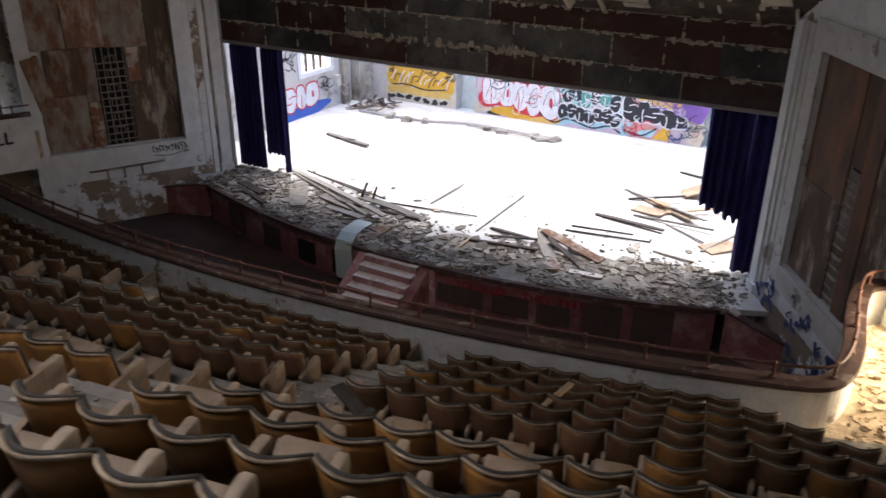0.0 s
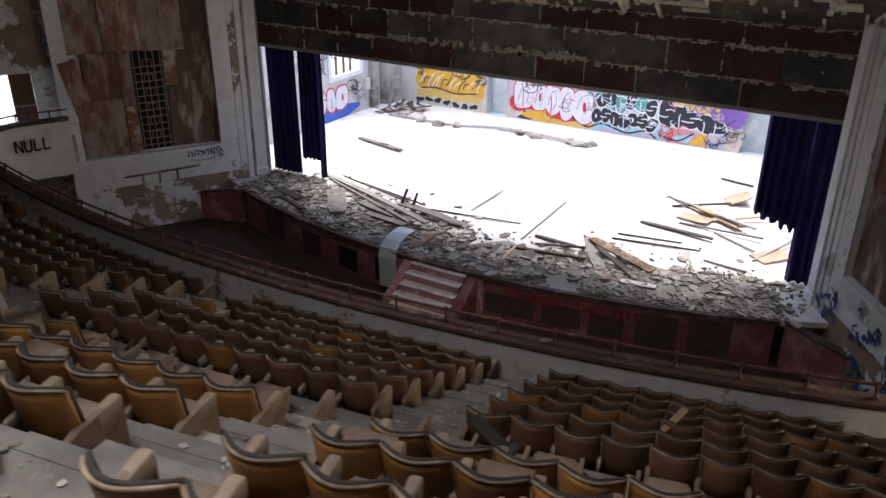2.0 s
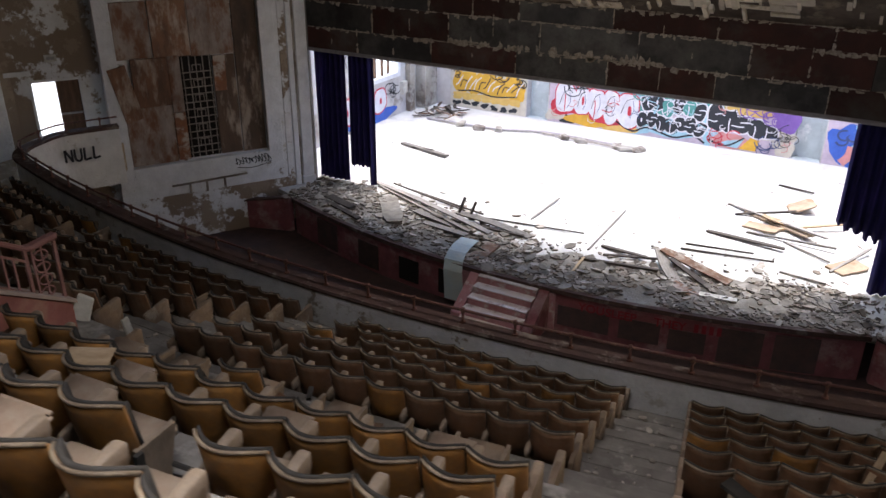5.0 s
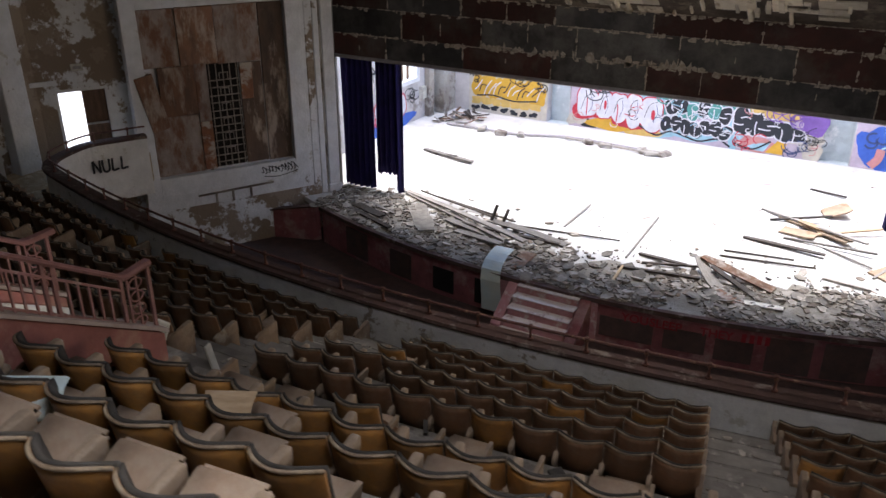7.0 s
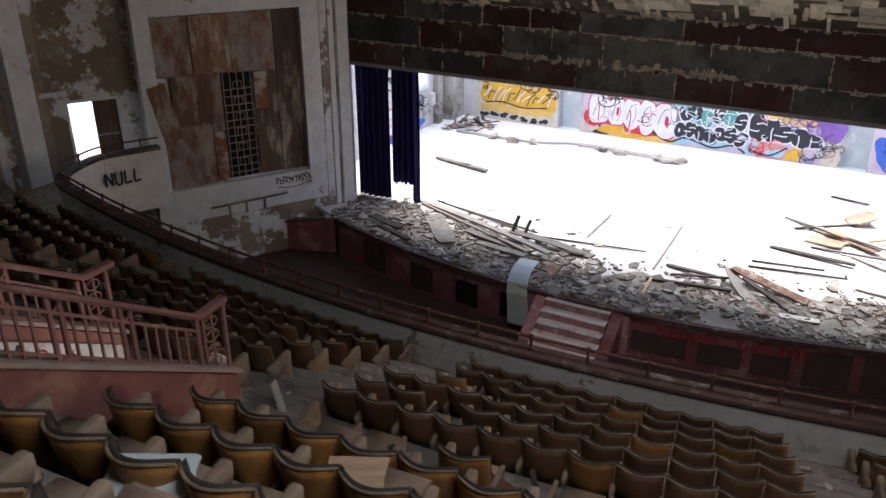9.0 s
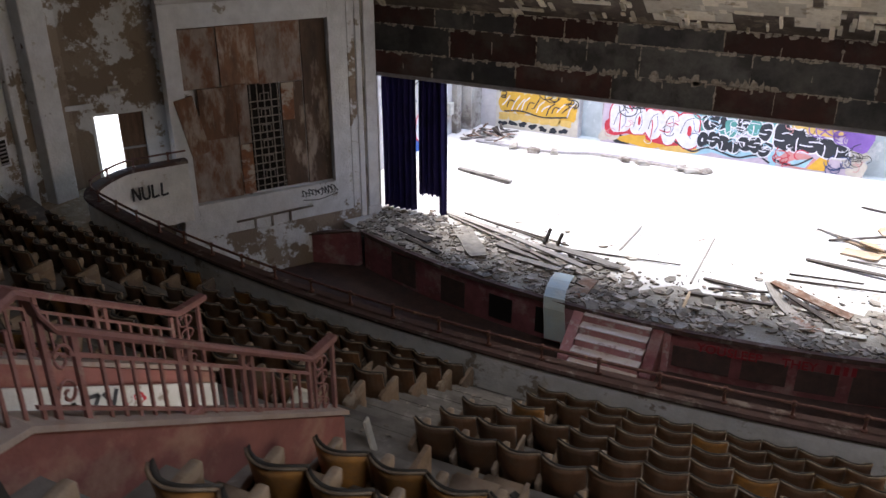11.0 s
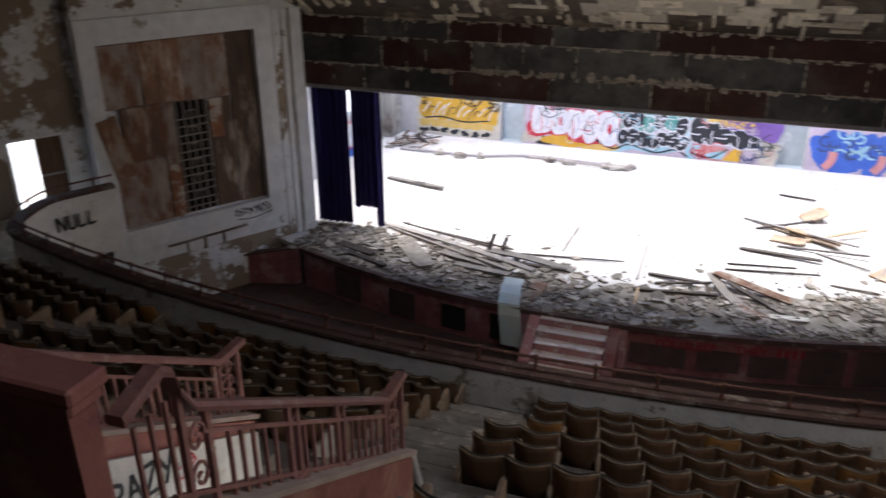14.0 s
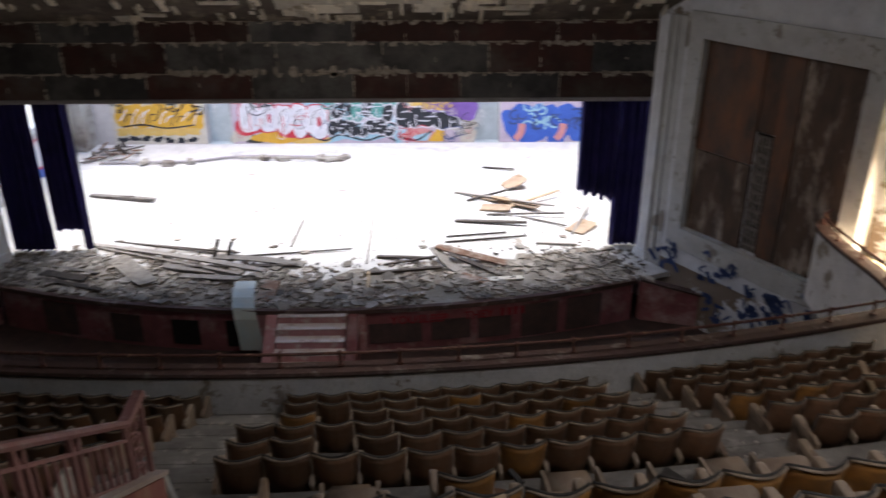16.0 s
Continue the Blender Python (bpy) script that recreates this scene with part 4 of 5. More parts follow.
def seat_meshes():
    d = {}
    b = bmesh.new()
    slab(b, 0.0, 0.02, 0.0)
    d["backrest"] = mesh_of("backrest", b, M_VENEER, True)
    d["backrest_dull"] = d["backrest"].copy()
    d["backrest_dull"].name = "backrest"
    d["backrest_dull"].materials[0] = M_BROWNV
    b = bmesh.new()
    slab(b, 0.022, 0.046, 0.012)
    d["back_pad"] = mesh_of("back_pad", b, M_PAD, True)
    b = bmesh.new()
    tube(b, [back_point(u, 1.0, 0.004, 0.006) for u in np.linspace(-1, 1, 9)], 0.011, 5)
    d["edge_lip"] = mesh_of("edge_lip", b, M_LIP, True)
    b = bmesh.new()
    box(b, -0.175, 0.175, 0.12, 0.5, 0.44, 0.525)
    bevel(b, 0.025, 2)
    d["seat"] = mesh_of("seat", b, M_CUSH, True)
    b = bmesh.new()
    box(b, -0.185, 0.185, 0, 0.40, 0, 0.065, Matrix.Translation((0, 0.14, 0.46)) @ Matrix.Rotation(radians(20), 4, "X"))
    bevel(b, 0.025, 2)
    d["seat_up"] = mesh_of("seat", b, M_CUSH, True)
    # folded seat, coloured darker than the tan bottoms
    b = bmesh.new()
    box(b, -0.175, 0.175, 0, 0.28, 0, 0.06, Matrix.Translation((0, 0.2, 0.42)) @ Matrix.Rotation(radians(84), 4, "X"))
    bevel(b, 0.025, 2)
    d["seat_folded"] = mesh_of("seat", b, M_FOLDED, True)
    b = bmesh.new()
    loft(b, [[Vector((-w, y, z0)), Vector((w, y, z0)), Vector((w, y, z1)), Vector((-w, y, z1))] for y, z0, z1, w in ((0.04, 0.54, 0.62, 0.018), (0.16, 0.53, 0.645, 0.026), (0.32, 0.54, 0.68, 0.033), (0.4, 0.56, 0.69, 0.034), (0.43, 0.6, 0.675, 0.026))], close=True)
    bevel(b, 0.007, 1)
    d["armrest"] = mesh_of("armrest", b, M_STAND, True)
    b = bmesh.new()
    prism(b, [(0.1, 0.1), (0.4, 0.1), (0.34, 0.3), (0.42, 0.6), (0.13, 0.6), (0.14, 0.3)], -0.016, 0.016, Matrix(((0, 0, 1, 0), (1, 0, 0, 0), (0, 1, 0, 0), (0, 0, 0, 1))))
    d["standard"] = mesh_of("standard", b, M_STAND)
    b = bmesh.new()
    prism(b, [(0.02, 0.1), (0.43, 0.1), (0.43, 0.67), (0.4, 0.69), (0.1, 0.645), (0.02, 0.62)], -0.025, 0.025, Matrix(((0, 0, 1, 0), (1, 0, 0, 0), (0, 1, 0, 0), (0, 0, 0, 1))))
    bevel(b, 0.008)
    d["end_panel"] = mesh_of("end_panel", b, M_ENDP)
    b = bmesh.new()
    tube(b, [(-0.2, 0.12, 0.42), (0.2, 0.12, 0.42)], 0.02, 6)
    box(b, -0.2, -0.17, 0.1, 0.15, 0.42, 0.6)
    box(b, 0.15, 0.18, 0.05, 0.16, 0.4, 0.5)
    tube(b, [(-0.2, 0.36, 0.36), (0.2, 0.34, 0.38)], 0.016, 6)
    d["hinge_bar"] = mesh_of("hinge_bar", b, M_PAD)
    return d


SM = seat_meshes()


def seat_parts(kind, end):
    parts = [("standard", -SEATW / 2), ("armrest", -SEATW / 2)]
    if kind in ("broken", "bare"):
        parts = parts[:1] + [("hinge_bar", 0)]
    else:
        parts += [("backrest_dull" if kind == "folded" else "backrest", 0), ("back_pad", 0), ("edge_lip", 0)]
    if kind != "bare":
        parts.append(({"up": "seat_up", "folded": "seat_folded"}.get(kind, "seat"), 0))
    if end < 0:
        parts = parts[1:] if kind in ("broken", "bare") else parts[2:] + [("armrest", -SEATW / 2)]
        parts.append(("end_panel", -SEATW / 2))
    if end > 0:
        parts.append(("end_panel", SEATW / 2))
        parts.append(("armrest", SEATW / 2 - 0.005))
    return parts


PROTO = {}
LABEL = {"folded": "brown veneer theatre seat with its bottom folded up", "down": "ochre veneer theatre seat with tan bottom down", "up": "ochre theatre seat with tan bottom half raised", "broken": "broken theatre seat with its backrest gone", "bare": "stripped theatre seat frame with a black hinge bar"}


def place_seat(kind, end, m):
    key = (kind, end)
    if key in PROTO:
        return copy_thing(PROTO[key], m)
    ob = holder("theatre_seat", m, LABEL[kind] + (" and end panel" if end else ""), "theatre seat", "balcony seats")
    for nm, dx in seat_parts(kind, end):
        c = new("seat" if nm.startswith("seat_") else "backrest" if nm.startswith("backrest") else nm, SM[nm])
        c.parent, c.location = ob, (dx, 0, 0)
    PROTO[key] = ob
    return ob


FAR_V, FAR_F, FAR_M = [], [], []
FAR_MATS = [M_VENEER, M_BROWNV, M_ENDP, M_PAD, M_LIP, M_CUSH, M_STAND, M_FOLDED]


def far_seat(kind, end, m):
    for nm, dx in seat_parts(kind, end):
        me_ = SM[nm]
        k = len(FAR_V)
        mm = m @ Matrix.Translation((dx, 0, 0))
        FAR_V.extend([mm @ v.co for v in me_.vertices])
        FAR_F.extend([[k + i for i in p.vertices] for p in me_.polygons])
        FAR_M.extend([FAR_MATS.index(me_.materials[0])] * len(me_.polygons))


rnd = random.Random(21)
for m_ in range(-5, 6):
    r = row_r(m_)
    step = math.degrees(SEATW / r)
    k = m_ + 5
    x_end = -0.4 + 0.56 * min(k, 5)
    a_end = math.degrees(math.asin((x_end - CX) / r))
    right_of_exit = math.degrees(math.asin((-9.02 - CX) / r))
    inner = 7.96 if m_ <= 0 else 8.08
    # each block: from, to, a thing of its own, and the end that keeps to the aisle
    blocks = [(1.0 if m_ <= 0 else right_of_exit, inner, 1, 1), (9.3, a_end, 1, 0), (-inner, -0.5 if m_ <= 0 else -right_of_exit, 0, 1), (-a_end, -9.3, 0, 1)]
    for a0, a1, near, keep in blocks:
        n = int((a1 - a0) / step)
        for i in range(n):
            ang = a1 - (n - 1 - i + 0.5) * step if keep else a0 + (i + 0.5) * step
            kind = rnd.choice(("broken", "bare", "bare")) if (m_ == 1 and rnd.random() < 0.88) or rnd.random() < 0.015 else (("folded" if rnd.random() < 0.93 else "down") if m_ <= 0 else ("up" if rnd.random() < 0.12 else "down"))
            end = -1 if i == 0 else (1 if i == n - 1 else 0)
            mm = facing(ang, r, row_top(m_) - 0.82) @ Matrix.Rotation(rnd.uniform(-0.02, 0.02), 4, "X")
            (place_seat if near else far_seat)(kind, end, mm)
me = bpy.data.meshes.new("theatre_seat_rows")
me.from_pydata([tuple(v) for v in FAR_V], [], FAR_F)
for mt in FAR_MATS:
    me.materials.append(mt)
me.polygons.foreach_set("material_index", FAR_M)
me.update()
tagged(new("theatre_seat_rows", me), "rows of dusty theatre seats in the dim side of the balcony", "theatre seats", kind="stuff")

# ------------------------------------------------ graffiti, laid on the walls as thin coats of paint
PAINT = {}


def paint(name, c):
    return mat("spray_" + name, c, [v * 0.82 for v in c], scale=4, rough=0.6, vary=0.0, bump=0.1, c=[v * 0.6 + 0.12 for v in c], cscale=3, cut=0.66)


P_ORANGE, P_RED, P_WHITE = paint("orange", (0.66, 0.38, 0.05)), paint("red", (0.55, 0.045, 0.07)), paint("white", (0.68, 0.68, 0.72))
P_BLACK, P_TEAL, P_SKY = paint("black", (0.03, 0.033, 0.04)), paint("teal", (0.09, 0.3, 0.27)), paint("sky", (0.33, 0.56, 0.66))
P_LILAC, P_BLUE, P_PINK = paint("lilac", (0.5, 0.42, 0.5)), paint("blue", (0.05, 0.13, 0.5)), paint("pink", (0.6, 0.27, 0.26))
P_YELLOW, P_PURPLE, P_CREAM = paint("yellow", (0.68, 0.46, 0.14)), paint("purple", (0.22, 0.12, 0.4)), paint("cream", (0.56, 0.52, 0.44))
P_TAGBLUE, P_TAGRED = paint("dark_blue", (0.05, 0.08, 0.2)), paint("dark_red", (0.3, 0.02, 0.03))

BACKW = Matrix(((1, 0, 0, 0), (0, 0, -1, 30.35), (0, 1, 0, 0), (0, 0, 0, 1)))
SIDEW = Matrix(((0, 0, 1, -20.85), (1, 0, 0, 0), (0, 1, 0, 0), (0, 0, 0, 1)))
SPLAYW = SP @ Matrix(((1, 0, 0, 0), (0, 0, 1, 0), (0, 1, 0, 0), (0, 0, 0, 1)))


class Mural:
    """Coats of paint on one wall; each colour is a part of the wall."""

    def __init__(self, wall_, m, seed):
        self.wall, self.m, self.r, self.bms = wall_, m, random.Random(seed), {}

    def coat(self, pts_, mt, d):
        b = self.bms.setdefault(mt.name, (bmesh.new(), mt))[0]
        prism(b, pts_, d - 0.003, d, self.m)

    def blob(self, x, z, w, h, mt, d, rough=0.12, square=2.6, n=22, turn=0.0):
        ph = [self.r.uniform(0, 6.3) for _ in range(3)]
        out = []
        for k in range(n):
            t = 2 * math.pi * k / n
            c, s = math.cos(t), math.sin(t)
            q = (abs(c) ** square + abs(s) ** square) ** (-1 / square) * (1 + rough * (0.6 * math.sin(2 * t + ph[0]) + 0.4 * math.sin(3 * t + ph[1]) + 0.3 * math.sin(5 * t + ph[2])))
            u, v = c * q * w / 2, s * q * h / 2
            out.append((x + u * math.cos(turn) - v * math.sin(turn), z + u * math.sin(turn) + v * math.cos(turn)))
        self.coat(out, mt, d)

    def stroke(self, pts_, w, mt, d):
        P = spline([(p[0], p[1], 0) for p in pts_], 5) if len(pts_) > 2 else [Vector((*p, 0)) for p in pts_]
        b = self.bms.setdefault(mt.name, (bmesh.new(), mt))[0]
        L, R = [], []
        for i, p in enumerate(P):
            t = (P[min(i + 1, len(P) - 1)] - P[max(i - 1, 0)]).normalized()
            n = Vector((-t.y, t.x, 0)) * w / 2
            L.append(b.verts.new(self.m @ Vector(((p + n).x, (p + n).y, d))))
            R.append(b.verts.new(self.m @ Vector(((p - n).x, (p - n).y, d))))
        for i in range(len(P) - 1):
            b.faces.new((L[i], L[i + 1], R[i + 1], R[i]))

    def scribble(self, x0, x1, z0, z1, n, w, mt, d):
        for _ in range(n):
            self.stroke([(self.r.uniform(x0, x1), self.r.uniform(z0, z1))] + [(0, 0)] * 0 + [(self.r.uniform(x0, x1), self.r.uniform(z0, z1)) for _ in range(1)], w, mt, d)

    def curl(self, x, z, r, n, w, mt, d):
        for _ in range(n):
            cx, cz, a = x + self.r.uniform(-r, r), z + self.r.uniform(-r, r) * 0.8, self.r.uniform(0, 6)
            q = self.r.uniform(0.35, 0.9) * r
            self.stroke([(cx + q * math.cos(a + k * 0.9), cz + q * 0.8 * math.sin(a + k * 0.9)) for k in range(5)], w, mt, d)

    def bubble(self, x, z, w, h, fill, line_, d, edge=0.06, hole=True, turn=0.0):
        st = self.r.getstate()
        self.blob(x, z, w + 2 * edge, h + 2 * edge, line_, d, turn=turn)
        self.r.setstate(st)
        self.blob(x, z, w, h, fill, d + 0.006, turn=turn)
        if hole:
            k = self.r.choice((0, 1, 2))
            ox = self.r.uniform(-0.12, 0.12) * w
            if k == 0:
                self.blob(x + ox, z, w * 0.16, h * 0.3, line_, d + 0.012, 0.05)
            elif k == 1:
                self.stroke([(x + ox, z - h * 0.48), (x + ox * 0.5, z - h * 0.1), (x + ox, z + h * 0.12)], edge * 0.8, line_, d + 0.012)
            else:
                self.stroke([(x - w * 0.1, z + h * 0.1), (x + w * 0.25, z + h * 0.16), (x + w * 0.5, z + h * 0.1)], edge * 0.8, line_, d + 0.012)
                self.stroke([(x - w * 0.5, z - h * 0.12), (x - w * 0.1, z - h * 0.16), (x + w * 0.1, z - h * 0.12)], edge * 0.8, line_, d + 0.012)

    def done(self, label=""):
        for b, mt in self.bms.values():
            part("paint_coat", b, mt, self.wall, label)


mu = Mural(wsb, BACKW, 3)
# golden piece
mu.coat([(-19.68, 0.02), (-16.08, 0.02), (-16.08, 3.0), (-19.68, 3.0)], P_CREAM, 0.004)
for k in range(9):
    mu.blob(-19.2 + 0.34 * k, 1.12 + 0.1 * math.sin(k * 2.1), 0.75, 0.85, P_ORANGE, 0.008 + 0.0004 * k, 0.25, 3, turn=mu.r.uniform(-0.5, 0.5))
for k in range(7):
    mu.blob(-19.3 + 0.45 * k, 0.52, 0.5, 0.3, P_YELLOW, 0.0125, 0.2, 4)
    mu.blob(-19.35 + 0.45 * k, 0.2 + 0.05 * math.sin(k), 0.36, 0.2, P_BLACK, 0.0135, 0.35)
for k in range(14):
    x = -19.4 + 0.22 * k
    mu.stroke([(x, 0.75 + 0.3 * mu.r.random()), (x + 0.12, 1.0 + 0.2 * mu.r.random()), (x + 0.35, 1.05 + 0.4 * mu.r.random())], 0.045, mu.r.choice((P_BLACK, P_WHITE, P_BLACK)), 0.017)
mu.stroke([(-19.3, 0.72), (-18.5, 0.8), (-17.6, 0.66), (-16.5, 0.78)], 0.06, P_BLACK, 0.017)
mu.curl(-16.45, 1.5, 0.25, 6, 0.05, P_BLACK, 0.017)
mu.curl(-19.45, 1.45, 0.2, 4, 0.05, P_BLACK, 0.017)
mu.curl(-17.4, 1.85, 0.4, 6, 0.04, P_BLACK, 0.017)
# long piece: ground colours
mu.coat([(-15.06, 0.02), (-5.66, 0.02), (-5.66, 3.0), (-15.06, 3.0)], P_LILAC, 0.004)
for x, z, w, h, mt in ((-14.15, 0.85, 1.5, 0.95, P_RED), (-12.5, 0.72, 1.9, 0.85, P_RED), (-13.2, 0.3, 2.0, 0.55, P_ORANGE), (-11.9, 0.25, 1.6, 0.5, P_YELLOW), (-14.75, 0.35, 0.7, 0.6, P_CREAM), (-14.3, 0.22, 0.9, 0.35, P_BLACK),
                       (-11.4, 0.2, 1.1, 0.4, P_SKY), (-11.0, 1.9, 2.4, 0.9, P_SKY), (-10.0, 1.5, 2.8, 1.2, P_TEAL), (-9.9, 0.5, 3.0, 0.8, P_SKY), (-8.75, 1.0, 0.6, 2.0, P_SKY), (-7.9, 0.35, 1.6, 0.55, P_PINK), (-7.3, 1.7, 2.4, 0.7, P_YELLOW), (-7.7, 1.95, 1.2, 0.5, P_PURPLE),
                       (-6.0, 1.4, 0.9, 1.0, P_PURPLE), (-6.3, 0.8, 1.2, 0.7, P_CREAM), (-5.95, 0.35, 0.7, 0.7, P_CREAM), (-14.6, 1.9, 1.0, 0.6, P_PINK), (-12.6, 1.9, 1.6, 0.5, P_PURPLE), (-13.6, 2.0, 1.0, 0.4, P_SKY)):
    mu.blob(x, z, w, h, mt, 0.0085 + mu.r.uniform(0, 0.003), 0.3)
mu.coat([(-7.45, 0.06), (-6.85, 0.06), (-6.75, 0.55), (-7.05, 0.6)], P_ORANGE, 0.0155)
mu.coat([(-8.3, 0.1), (-7.5, 0.08), (-7.3, 0.45), (-7.9, 0.32)], P_SKY, 0.0152)
mu.stroke([(-8.6, 0.25), (-7.9, 0.12), (-7.3, 0.5)], 0.06, P_BLACK, 0.018)
mu.stroke([(-12.2, 0.42), (-11.5, 0.12), (-10.9, 0.35), (-9.9, 0.12), (-9.2, 0.3), (-8.7, 0.08)], 0.07, P_BLACK, 0.018)
# white bubble letters with a red line
for k, (x, w, h) in enumerate(((-14.35, 0.8, 1.1), (-13.65, 0.55, 1.15), (-13.05, 0.6, 1.15), (-12.45, 0.6, 1.2), (-11.75, 0.85, 1.2))):
    mu.bubble(x, 1.08 - 0.05 * k, w * 1.15, h * 1.05, P_WHITE, P_RED, 0.016 + 0.0003 * k, 0.05)
mu.curl(-13.6, 1.75, 0.5, 7, 0.04, P_BLACK, 0.03)
mu.curl(-11.7, 1.9, 0.5, 6, 0.05, P_TEAL, 0.03)
# black letters with white lines, two tiers
for k in range(7):
    mu.bubble(-11.15 + 0.37 * k, 0.62 + 0.08 * math.sin(k * 1.7), 0.42, 0.55, P_BLACK, P_WHITE, 0.018 + 0.0004 * k, 0.05, turn=mu.r.uniform(-0.4, 0.4))
for k in range(6):
    mu.bubble(-11.0 + 0.4 * k, 1.3 + 0.1 * math.sin(k * 2.3), 0.45, 0.6, mu.r.choice((P_BLACK, P_TEAL, P_BLACK)), P_WHITE, 0.021 + 0.0004 * k, 0.05, turn=mu.r.uniform(-0.5, 0.5))
for k in range(30):
    x, z = mu.r.uniform(-11.2, -8.8), mu.r.uniform(0.4, 1.9)
    mu.stroke([(x, z), (x + mu.r.uniform(-0.2, 0.3), z + mu.r.uniform(-0.2, 0.3)), (x + mu.r.uniform(0, 0.45), z + mu.r.uniform(-0.3, 0.3))], 0.03, mu.r.choice((P_WHITE, P_WHITE, P_SKY)), 0.036)
# rounder black letters
for k, (x, w, h) in enumerate(((-8.4, 0.6, 1.0), (-7.95, 0.55, 0.85), (-7.45, 0.75, 0.6), (-6.95, 0.6, 0.7), (-6.55, 0.65, 0.5))):
    mu.bubble(x, 1.12 - 0.07 * k, w, h, P_BLACK, P_WHITE, 0.018 + 0.0004 * k, 0.055)
for k in range(26):
    x, z = mu.r.uniform(-14.9, -5.8), mu.r.uniform(0.15, 1.95)
    mu.curl(x, z, 0.22, 2, 0.024, mu.r.choice((P_WHITE, P_BLACK, P_TAGBLUE, P_WHITE, P_PINK)), 0.0365 + 0.0002 * k)
for x, w in ((-14.35, 0.8), (-13.65, 0.55), (-13.05, 0.6), (-12.45, 0.6), (-11.75, 0.85)):
    mu.stroke([(x - 0.3 * w, 0.75), (x - 0.1 * w, 1.25), (x + 0.25 * w, 1.4)], 0.022, P_BLACK, 0.034)
    mu.stroke([(x + 0.1 * w, 0.65), (x + 0.28 * w, 0.95), (x + 0.2 * w, 1.3)], 0.02, P_TAGBLUE, 0.034)
mu.curl(-6.2, 1.45, 0.35, 9, 0.04, P_PURPLE, 0.036)
mu.curl(-6.0, 0.8, 0.4, 8, 0.025, P_BLACK, 0.036)
mu.curl(-6.4, 0.35, 0.35, 7, 0.03, P_TAGBLUE, 0.036)
mu.curl(-8.0, 0.4, 0.4, 7, 0.035, P_RED, 0.036)
mu.curl(-7.0, 1.8, 0.5, 8, 0.04, P_PURPLE, 0.036)
# blue piece
mu.coat([(-4.62, 0.02), (-0.4, 0.02), (-0.4, 3.0), (-4.62, 3.0)], P_LILAC, 0.004)
for k in range(10):
    mu.blob(-4.1 + 0.3 * k, 0.75 + 0.3 * math.sin(k * 1.9), 0.9, 1.1, P_BLUE, 0.008 + 0.0004 * k, 0.25)
for k in range(9):
    mu.curl(-4.0 + 0.33 * k, 0.85, 0.35, 3, 0.07, mu.r.choice((P_SKY, P_TAGBLUE, P_BLUE)), 0.018 + 0.0005 * k)
for x in (-3.9, -2.3):
    mu.stroke([(x - 0.1, 0.12), (x + 0.1, 0.4), (x + 0.15, 0.75)], 0.28, P_PINK, 0.026)
mu.curl(-3.2, 1.2, 0.4, 4, 0.08, P_SKY, 0.03)
mu.done()

# ring letters on the side wall of the stage
mu = Mural(wsw, SIDEW, 8)
mu.blob(26.0, 0.25, 3.2, 0.6, P_BLUE, 0.006, 0.2)
for y, w in ((25.2, 0.8), (25.9, 0.6), (26.6, 0.9), (24.4, 0.8)):
    mu.bubble(y, 0.85, w, 0.9, P_WHITE, P_RED, 0.012, 0.06)
mu.curl(27.6, 1.1, 0.35, 9, 0.04, P_BLACK, 0.008)
mu.curl(25.3, 2.6, 0.6, 9, 0.05, P_BLACK, 0.008)
mu.done()

# scrawls on the splayed walls
wsplay = {o.name: o for o in scene.objects if o.name.startswith("wall_splay")}
mu = Mural(wsplay["wall_splay_west"], SPLAYW, 12)
for k in range(11):
    x = 2.95 + 0.1 * k
    mu.stroke([(x, 0.95 + 0.2 * mu.r.random()), (x + 0.06, 1.02), (x + 0.03, 1.12 + 0.1 * mu.r.random()), (x + 0.15, 0.98 + 0.2 * mu.r.random())], 0.03, P_BLACK, 0.066)
mu.stroke([(3.0, 0.9), (3.5, 0.84), (4.1, 0.95)], 0.025, P_BLACK, 0.066)
mu.done()
EASTW = Matrix(((-1, 0, 0, 2 * CX), (0, 1, 0, 0), (0, 0, 1, 0), (0, 0, 0, 1))) @ SPLAYW
mu = Mural(wsplay["wall_splay_east"], EASTW, 14)
for x0, x1, z0, z1, n in ((4.0, 4.8, 0.2, 0.9, 16), (2.2, 3.2, 0.3, 0.9, 12), (0.4, 2.0, -0.2, 0.5, 22), (0.0, 1.2, 0.3, 1.0, 10), (2.2, 3.0, -0.6, -0.2, 8)):
    for k in range(n):
        x, z = mu.r.uniform(x0, x1), mu.r.uniform(z0, z1)
        mu.stroke([(x, z), (x + mu.r.uniform(-0.15, 0.2), z + mu.r.uniform(-0.2, 0.2)), (x + mu.r.uniform(-0.1, 0.3), z + mu.r.uniform(-0.2, 0.2))], mu.r.choice((0.05, 0.08, 0.12)), P_TAGBLUE, 0.07)
mu.done()

# sprayed word on the box front


